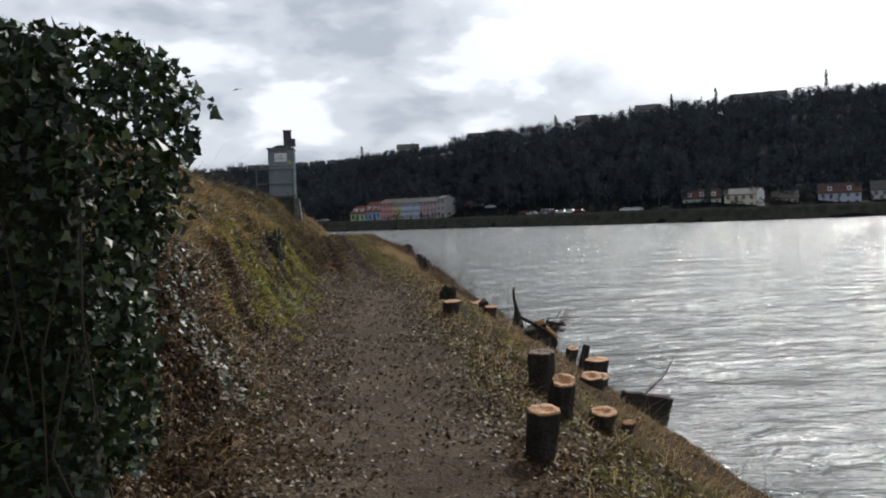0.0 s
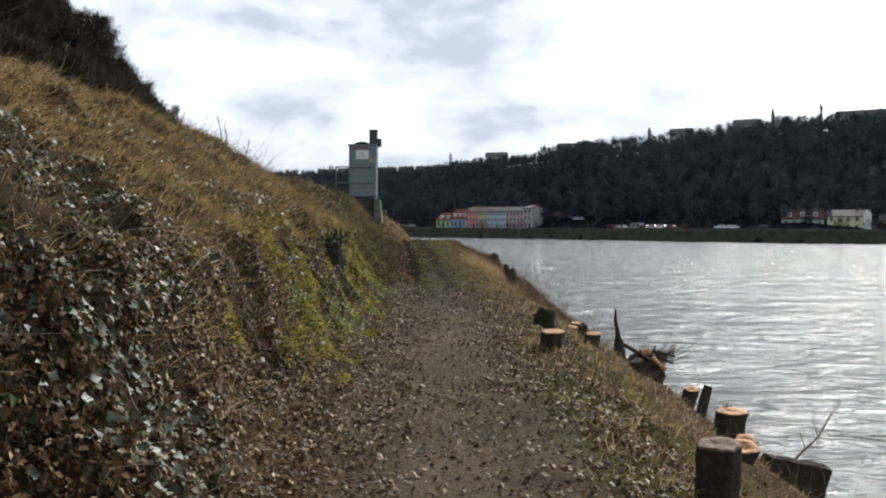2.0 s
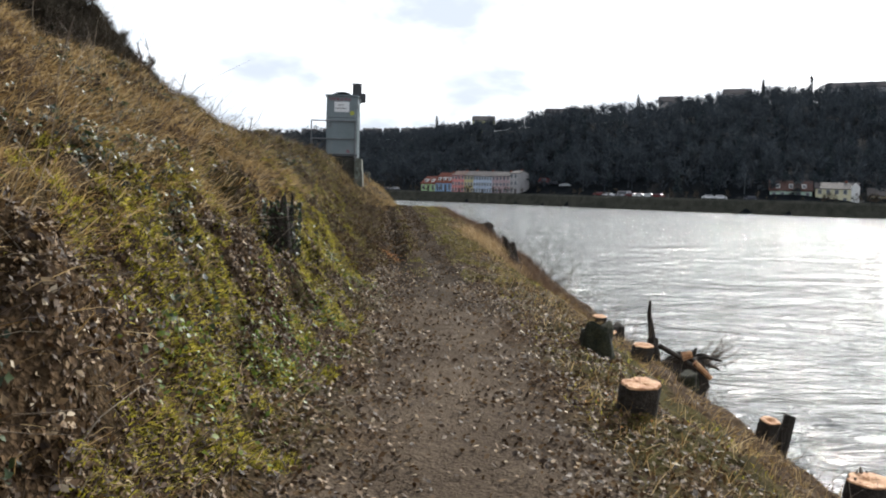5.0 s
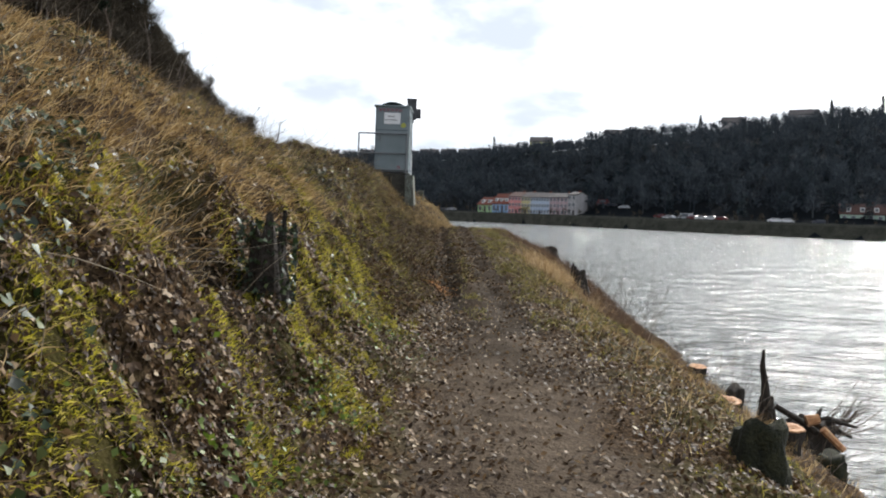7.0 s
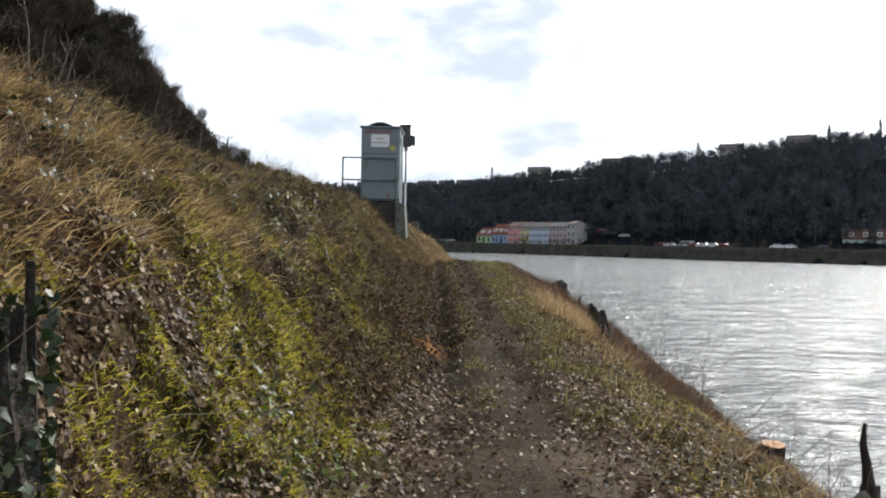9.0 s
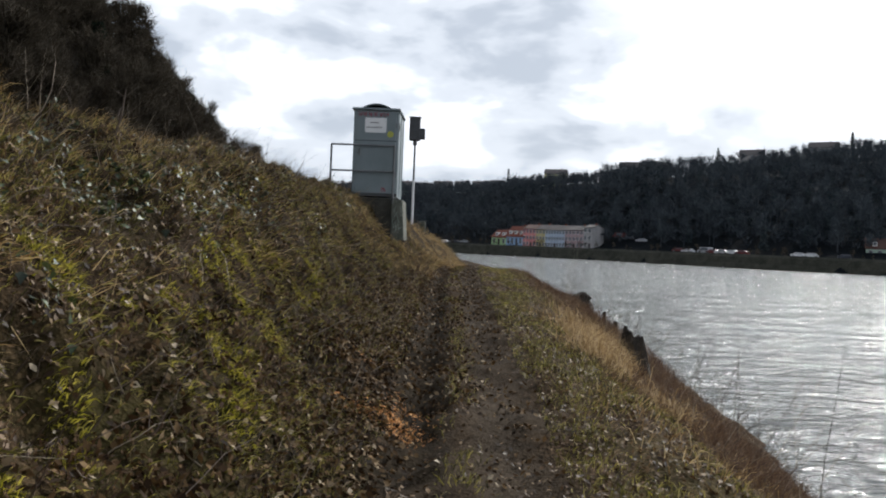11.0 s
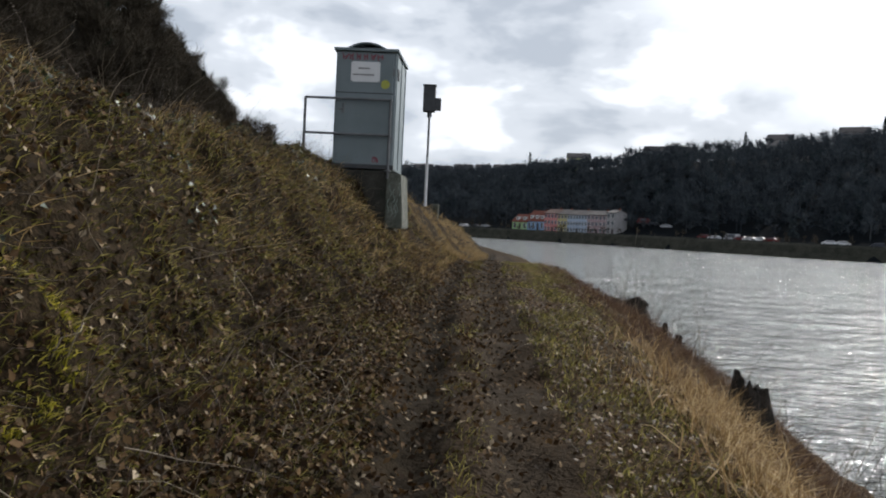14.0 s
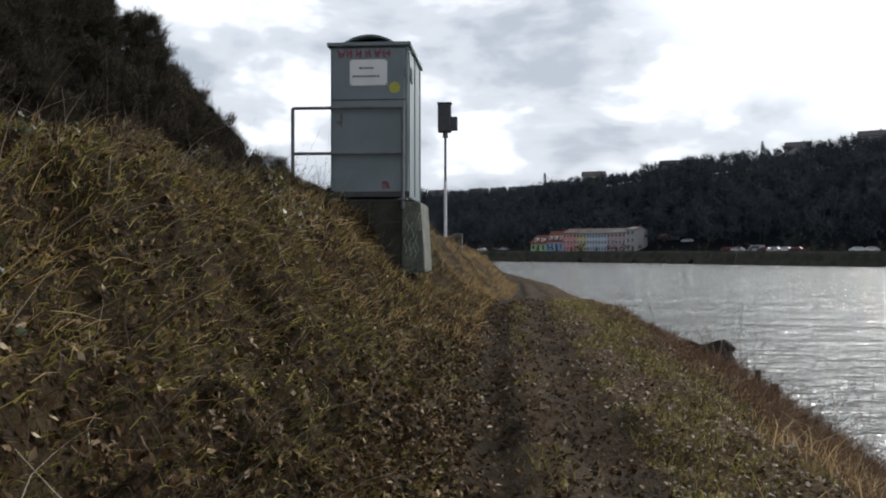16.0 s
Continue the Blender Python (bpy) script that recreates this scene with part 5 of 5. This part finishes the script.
def stems(k, u0, u1, y0, y1, lo, hi, r, lean, seed):
    """Arching bare stems as thin three-sided tubes."""
    rng = np.random.default_rng(seed)
    y = rng.uniform(y0, y1, k)
    x = rng.uniform(u0, u1, k) + centre(y)
    z, nrm = surface(x, y)
    L = rng.uniform(lo, hi, k)[:, None]
    g = unit(nrm * 0.5 + np.array([0, 0, 0.6]) + rng.normal(0, 0.45, (k, 3)))
    w = unit(np.array(lean) + rng.normal(0, 0.7, (k, 3)) + np.array([0, 0, -0.3]))
    p0 = np.stack([x, y, z - 0.02], -1)
    steps = 5
    vs = []
    side = unit(np.cross(g, rng.normal(0, 1, (k, 3))))
    oth = unit(np.cross(g, side))
    for i in range(steps):
        t = i / (steps - 1)
        c = p0 + g * L * t + w * L * 0.7 * t * t + rng.normal(0, 0.008, (k, 3)) * (i > 0)
        rr = r * (1 - 0.75 * t)
        for a in (0, 2.094, 4.189):
            vs.append(c + (side * math.cos(a) + oth * math.sin(a)) * rr)
    v = np.stack(vs, 1)
    n = steps * 3
    base = np.arange(k)[:, None] * n
    fs = []
    for i in range(steps - 1):
        for j in range(3):
            fs.append(base + [i * 3 + j, i * 3 + (j + 1) % 3, i * 3 + 3 + (j + 1) % 3])
            fs.append(base + [i * 3 + j, i * 3 + 3 + (j + 1) % 3, i * 3 + 3 + j])
    return v, np.concatenate(fs, 0)


build_plants()
_v, _f = many(stems(6500, -4.8, -0.85, 0.3, 38, 0.12, 0.5, 0.0035, (0.6, -0.1, -0.2), 3), stems(260, -6.5, -2.8, 6, 30, 0.25, 0.7, 0.004, (0.1, 0, 0.3), 4),
              stems(460, 2.4, 5.2, 20, 42, 0.4, 1.1, 0.0045, (0.1, 0, 0.4), 5), stems(240, 2.2, 4.8, 3, 22, 0.2, 0.7, 0.003, (0.2, 0, 0.3), 6), stems(160, 2.6, 4.6, 37.0, 40.6, 0.2, 0.7, 0.005, (0.0, 0, 0.3), 8))
mesh_stuff("bramble_stems", _v, _f, M_STEM, "bare arching bramble stems on the bank", "brambles")

# ---------------------------------------------------------------- ivy-clad snag, hollow stump and saplings on the slope


def leaf_cloud(c, size, up=0.2):
    k = len(c)
    nrm = unit(R.normal(0, 1, (k, 3)) + np.array([0.2, -0.4, up]))
    d = unit(np.cross(nrm, R.normal(0, 1, (k, 3))))
    return lobed(np.asarray(c), nrm, d, size[:, None])


def build_ivy_snag():
    x, y = -1.02, 2.75
    z = spot(x, y)
    s = thing("ivy_clad_snag", "broken tree trunk thickly grown with dark ivy beside the path", "tree", (x, y, z))
    rng = random.Random(12)
    top = 2.2 - z
    bm = bmesh.new()
    tube_in(bm, [(0, 0, -0.2), (0.02, 0, 0.5), (0.06, 0.02, 1.0), (0.10, 0.0, top)], 0.30, 0.15, 14, jitter=0.12, rng=rng)
    part("trunk", bm, M_MOSSBARK, s)
    bm = bmesh.new()
    tube_in(bm, [(-0.35, 0.1, -0.2), (-0.42, 0.1, 0.5), (-0.5, 0.12, top - 0.32)], 0.22, 0.14, 12, jitter=0.12, rng=rng)
    part("broken_limb", bm, M_MOSSBARK, s)
    k = 13000
    a = R.uniform(0, 6.283, k)
    h = R.uniform(0, 1, k) ** 0.85
    wide = np.interp(h, [0, 0.4, 0.75, 0.93, 1], [0.34, 0.38, 0.44, 0.42, 0.26]) * (0.80 + 0.30 * R.random(k) + 0.10 * np.sin(a * 3 + h * 9))
    c = np.stack([0.02 + 0.10 * h + np.cos(a) * wide, np.sin(a) * wide, h * top], -1)
    k2 = 6500
    a = R.uniform(0, 6.283, k2)
    h = R.uniform(0, 1, k2)
    c2 = np.stack([-0.45 + np.cos(a) * 0.34, 0.1 + np.sin(a) * 0.34, h * (top - 0.25)], -1)
    v, f = leaf_cloud(np.concatenate([c, c2]), R.uniform(0.020, 0.046, k + k2))
    mesh_stuff("ivy_leaves", v, f, M_IVY, "dense dark ivy leaves", "", "", s)
    for i in range(14):
        q = rng.uniform(-0.5, 0.4)
        z0 = rng.uniform(0.3, top - 0.1)
        bm = bmesh.new()
        tube_in(bm, [(q, -0.36, z0), (q + rng.uniform(-0.06, 0.06), -0.47, z0 - 0.25), (q + rng.uniform(-0.15, 0.15), -0.52, max(z0 - rng.uniform(0.4, 0.9), -0.1))], 0.004, 0.002, 4)
        part("hanging_stem", bm, M_TWIG, s)
    for i in range(5):
        zz, yy = rng.uniform(0.9, top), rng.uniform(-0.3, 0.2)
        bm = bmesh.new()
        e = Vector((0.42 + rng.uniform(0.0, 0.24), yy, zz + rng.uniform(-0.2, 0.15)))
        tube_in(bm, [(0.2, yy, zz), ((0.2 + e.x) / 2, yy, zz + 0.05), e], 0.006, 0.003, 4)
        sp = part("ivy_shoot", bm, M_STEM, s)
        v, f = leaf_cloud(np.array(e) + R.normal(0, 0.05, (12, 3)), R.uniform(0.025, 0.05, 12))
        mesh_stuff("ivy_leaves", v, f, M_IVY, "", "", "", sp)


def build_hollow(x, y, name, label, h, r, seed, ivy=True):
    rng = random.Random(seed)
    z = spot(x, y)
    s = thing(name, label, "tree stump", (x, y, z - 0.25))
    bm = bmesh.new()
    sides = 30
    out, inn = [], []
    for lvl in range(6):
        q = lvl / 5
        ro, ri = [], []
        for j in range(sides):
            a = 2 * math.pi * j / sides
            hh = h * (0.72 + 0.12 * noise.noise(Vector((math.cos(a) * 6, math.sin(a) * 6, seed))) + 0.42 * noise.noise(Vector((math.cos(a) * 1.7, math.sin(a) * 1.7, seed))))
            rr = r * (1.35 - 0.55 * q) * (1 + 0.10 * noise.noise(Vector((math.cos(a) * 7, math.sin(a) * 7, q * 3))) + 0.22 * noise.noise(Vector((math.cos(a) * 2, math.sin(a) * 2, q * 2 + seed))))
            ro.append(bm.verts.new((math.cos(a) * rr, math.sin(a) * rr, hh * q)))
            ri.append(bm.verts.new((math.cos(a) * rr * 0.68, math.sin(a) * rr * 0.68, 0.15 + (hh - 0.17) * q)))
        out.append(ro)
        inn.append(ri)
    for st, flip in ((out, False), (inn, True)):
        for a, b in zip(st, st[1:]):
            for j in range(sides):
                f = (a[j], a[(j + 1) % sides], b[(j + 1) % sides], b[j])
                bm.faces.new(f[::-1] if flip else f)
    for j in range(sides):
        bm.faces.new((out[-1][j], out[-1][(j + 1) % sides], inn[-1][(j + 1) % sides], inn[-1][j]))
    part("shell", bm, M_BARK, s)
    k = 520 if ivy else 0
    an, hz = R.uniform(0, 6.283, k), R.random(k)
    v, f = leaf_cloud(np.stack([np.cos(an) * r * 1.35, np.sin(an) * r * 1.35, 0.05 + hz * h * 0.85], -1), R.uniform(0.02, 0.05, k))
    if ivy:
        mesh_stuff("ivy_leaves", v, f, M_IVY, "ivy leaves clinging to the shell", "", "", s)
    for k in range(4 if ivy else 0):
        a = rng.uniform(0, 6.28)
        bm = bmesh.new()
        p = Vector((math.cos(a) * r, math.sin(a) * r, h * 0.3))
        tube_in(bm, [p, p + Vector((rng.uniform(-0.05, 0.05), -0.03, h * rng.uniform(0.4, 0.75)))], 0.025, 0.012, 6, jitter=0.2, rng=rng)
        part("splinter", bm, M_GREYWOOD if k < 1 and ivy else M_BARK, s)


build_ivy_snag()
build_hollow(-0.93, 14.45, "hollow_stump", "dark hollow rotten stump with a pale splinter in the slope", 0.74, 0.125, 3)
build_hollow(3.30, 30.1, "hollow_stump", "dark hollow stump with one tall prong in dry grass", 0.98, 0.26, 8, False)


def build_sapling(x, y, h, seed):
    rng = random.Random(seed)
    s = thing("sapling", "bare cut sapling sticking up from the slope", "sapling", (x, y, spot(x, y)), 0, "bare saplings on the slope")
    lean = Vector((rng.uniform(-0.3, 0.5), rng.uniform(-0.3, 0.3), 1))
    bm = bmesh.new()
    pts = [Vector((0, 0, -0.1)), lean * h * 0.5 + Vector((0.03, 0, 0)), lean * h]
    tube_in(bm, pts, 0.014, 0.005, 6)
    part("stem", bm, M_STEM, s)
    for k in range(3):
        t = rng.uniform(0.4, 0.9)
        p = lean * h * t
        bm = bmesh.new()
        tube_in(bm, [p, p + Vector((rng.uniform(-0.3, 0.3), rng.uniform(-0.2, 0.2), rng.uniform(0.1, 0.3))) * h], 0.005, 0.002, 4)
        part("side_twig", bm, M_STEM, s)


for _k, (_x, _y, _h) in enumerate(((-3.3, 19.5, 0.55), (-3.8, 20.2, 0.7), (-2.6, 18.2, 0.4), (-3.0, 17.0, 0.35), (-4.4, 21.5, 0.8), (-2.9, 23.5, 0.45), (-3.6, 16.0, 0.5), (-2.0, 4.9, 0.6), (-2.6, 6.0, 0.7), (-2.9, 8.2, 0.5))):
    build_sapling(_x, _y, _h, _k)

# ---------------------------------------------------------------- woods


def tree_arrays(seed, height, twigs, tri, evergreen=False, limbs=9):
    """Trunk and limbs; and the crown's twigs or leaf sprays as thin slivers."""
    rng = np.random.default_rng(seed)
    bm = bmesh.new()
    pr = random.Random(seed)
    tube_in(bm, [(0, 0, -1.5), (0.1, 0, height * 0.3), (pr.uniform(-0.4, 0.4), 0.1, height * 0.7), (pr.uniform(-0.6, 0.6), 0, height * 0.95)], height * 0.022, height * 0.004, 5, False)
    tips = []
    for k in range(limbs):
        z0 = height * pr.uniform(0.22, 0.8)
        a, ln = pr.uniform(0, 6.28), height * pr.uniform(0.16, 0.34) * (1.1 - 0.6 * z0 / height)
        p = Vector((0, 0, z0))
        q = p + Vector((math.cos(a) * ln, math.sin(a) * ln, ln * pr.uniform(0.5, 1.1)))
        tube_in(bm, [p, p.lerp(q, 0.5) + Vector((0, 0, -0.1 * ln)), q], height * 0.008, height * 0.002, 3, False)
        tips.append((p.lerp(q, 0.45), q))
    tips.append((Vector((0, 0, height * 0.7)), Vector((0, 0, height * 0.97))))
    i = rng.integers(0, len(tips), twigs)
    t = rng.random(twigs)[:, None]
    a, b = np.array([p[0] for p in tips])[i], np.array([p[1] for p in tips])[i]
    if evergreen:
        hh = rng.random(twigs) ** 1.2
        rad = (1 - hh) * height * 0.17 + 0.25
        an = rng.uniform(0, 6.283, twigs)
        c = np.stack([np.cos(an) * rad * rng.random(twigs) ** 0.5, np.sin(an) * rad * rng.random(twigs) ** 0.5, height * (0.10 + 0.88 * hh)], -1)
        d = unit(np.stack([np.cos(an), np.sin(an), rng.uniform(-0.8, 0.3, twigs)], -1))
        L, W = rng.uniform(0.5, 1.1, twigs)[:, None] * tri, 0.36
    else:
        c = a + (b - a) * (0.25 + 0.9 * t) + rng.normal(0, height * 0.045, (twigs, 3))
        d = unit((b - a) + rng.normal(0, 0.6, (twigs, 3)) * np.linalg.norm(b - a, axis=1)[:, None] + np.array([0, 0, 0.3 * height * 0.1]))
        L, W = rng.uniform(0.6, 1.6, twigs)[:, None] * tri, 0.075 if twigs > 1000 else 0.12
    s = unit(np.cross(d, rng.normal(0, 1, (twigs, 3)))) * L * W * 0.5
    v = np.stack([c - s, c + s, c + d * L], 1)
    return bm, v.reshape(-1, 3), np.arange(twigs * 3).reshape(-1, 3)


def near_woods():
    kinds = []
    for k in range(7):
        ever = k == 5
        bm, v, f = tree_arrays(40 + k, 9.0 + k % 3, 5200 if not ever else 4200, 0.75, ever, 16)
        t = thing("tree", "dark ivy-clad evergreen tree on the wooded hillside" if ever else "bare winter tree on the wooded hillside", "tree", (-30, -60 - k * 8, 3), 0, "trees on the wooded hillside")
        part("trunk", bm, M_TWIG, t)
        mesh_stuff("crown", v, f, M_EVERGREEN if ever else M_TWIG, "", "", "", t)
        kinds.append(t)
    rng = random.Random(77)
    n = 0
    while n < 250:
        y = rng.uniform(48, 178)
        x = rng.uniform(-90, -26)
        nose = min(1.0, max(0.0, (180 - y) / 45))
        if x > -29 - 14 * (1 - nose) or (x < -70 and rng.random() < 0.5):
            continue
        z = float(ground_z(np.array(x), np.array(y)))
        sc = rng.uniform(0.6, 1.15) * (0.55 if x > -32 else 1)
        o = copy_thing(kinds[rng.randrange(7)], pose(x, y, z - 0.3, 0, 0, rng.uniform(0, 360)))
        o.scale = (sc, sc, sc)
        n += 1
    for t in kinds:
        x, y = rng.uniform(-60, -45), rng.uniform(90, 130)
        t.matrix_basis = pose(x, y, float(ground_z(np.array(x), np.array(y))) - 0.3)


def scatter_trees(name, label, spots, kinds, mat, lo, hi, seed):
    rng = np.random.default_rng(seed)
    vs, fs, n = [], [], 0
    for x, y in spots:
        v, f = kinds[rng.integers(len(kinds))]
        a, s = rng.uniform(0, 6.283), rng.uniform(lo, hi)
        z = float(ground_z(np.array(x), np.array(y)))
        c, q = math.cos(a) * s, math.sin(a) * s
        w = np.stack([v[:, 0] * c - v[:, 1] * q + x, v[:, 0] * q + v[:, 1] * c + y, v[:, 2] * s + z], -1)
        vs.append(w)
        fs.append(f + n)
        n += len(w)
    mesh_stuff(name, np.concatenate(vs), np.concatenate(fs), mat, label, "woods")


def far_woods():
    def low(seed, h, twigs, tri, ever):
        bm, v, f = tree_arrays(seed, h, twigs, tri, ever, 3 if ever else 6)
        bmesh.ops.triangulate(bm, faces=bm.faces[:])
        bm.verts.index_update()
        tv, tf = np.array([q.co[:] for q in bm.verts]), np.array([[q.index for q in p.verts] for p in bm.faces])
        bm.free()
        return np.concatenate([tv, v]), np.concatenate([tf, f + len(tv)])

    bare = [low(60 + k, 11, 130, 2.0, False) for k in range(5)]
    fine = [low(64 + k, 11, 1100, 1.1, False) for k in range(5)]
    ever = [low(70 + k, 10, 130, 2.0, True) for k in range(4)]
    rng = np.random.default_rng(9)
    a, b, tops = [], [], ([], [])
    while len(a) + len(b) + len(tops[0]) + len(tops[1]) < 3300:
        x = rng.uniform(-190, 420)
        d = rng.uniform(22, 200) if rng.random() < 0.8 else rng.uniform(150, 205)
        y = float(np.interp(x, SX, SY)) + d
        if d < 34 and rng.random() < 0.6:
            continue
        if d > 165 and rng.random() < 0.55:
            continue
        az, rr = math.degrees(math.atan2(x, y - 5)), math.hypot(x, y - 5)
        if any(abs(az - h[0] - math.degrees(h[3] / h[1]) / 2) < math.degrees(h[3] / h[1]) / 2 + 0.25 and rr > h[1] - 14 for h in VILLAS):
            continue
        if d > 128:
            tops[0 if x < 70 else 1].append((x, y))
        else:
            (a if rng.random() < 0.7 else b).append((x, y))
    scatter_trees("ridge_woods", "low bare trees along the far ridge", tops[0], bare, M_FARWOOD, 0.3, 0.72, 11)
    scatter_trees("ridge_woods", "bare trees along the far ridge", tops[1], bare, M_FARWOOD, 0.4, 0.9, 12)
    brush = [tree_arrays(80 + k, 5, 30, 2.5, False, 5)[1:] for k in range(4)]
    spots = []
    while len(spots) < 5200:
        x, d = rng.uniform(-150, 360), rng.uniform(24, 170)
        spots.append((x, float(np.interp(x, SX, SY)) + d))
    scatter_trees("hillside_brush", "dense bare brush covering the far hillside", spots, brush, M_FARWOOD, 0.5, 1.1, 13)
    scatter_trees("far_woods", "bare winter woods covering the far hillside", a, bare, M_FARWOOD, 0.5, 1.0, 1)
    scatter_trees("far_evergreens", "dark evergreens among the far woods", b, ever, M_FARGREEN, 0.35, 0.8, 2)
    crest = [(rng.uniform(-150, 330), rng.uniform(120, 200)) for _ in range(420)]
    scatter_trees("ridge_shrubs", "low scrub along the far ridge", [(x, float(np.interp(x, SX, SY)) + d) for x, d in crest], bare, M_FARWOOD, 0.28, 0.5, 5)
    low_side = [(rng.uniform(-40, 260), 0) for _ in range(150)]
    scatter_trees("shore_shrubs", "dark shrubs along the far shore", [(x, float(np.interp(x, SX, SY)) + rng.uniform(2, 4)) for x, _ in low_side], bare, M_TWIG, 0.12, 0.3, 3)
    under = []
    while len(under) < 420:
        x, y = rng.uniform(-92, -26), rng.uniform(46, 180)
        if x < -29 - 14 * (1 - min(1.0, max(0.0, (180 - y) / 45))):
            under.append((x, y))
    scatter_trees("undergrowth", "dark bare undergrowth on the wooded hillside", under, fine, M_TWIG, 0.3, 0.7, 6)
    left = [(rng.uniform(-75, -24), rng.uniform(150, 330)) for _ in range(160)]
    scatter_trees("plateau_shrubs", "low bare shrubs on the far end of the bank", left, fine, M_TWIG, 0.2, 0.55, 4)
    for k, (az, dist, top) in enumerate(((2.5, 555, 5.15), (15.9, 450, 6.75), (23.6, 460, 7.7), (26.4, 470, 7.9), (33.0, 470, 8.4))):
        x, y = at_az(az, dist)
        z = float(ground_z(np.array(x), np.array(y)))
        h = 1.6 + dist * math.tan(radians(top)) - z
        bm, v, f = tree_arrays(90 + k, h, 500, 1.6, True)
        v[:, :2] *= 0.55
        t = thing("spruce", "slender dark spruce standing above the ridge", "tree", (x, y, z), 0, "spruces on the ridge")
        part("trunk", bm, M_TWIG, t)
        mesh_stuff("crown", v, f, M_EVERGREEN, "", "", "", t)


near_woods()
far_woods()
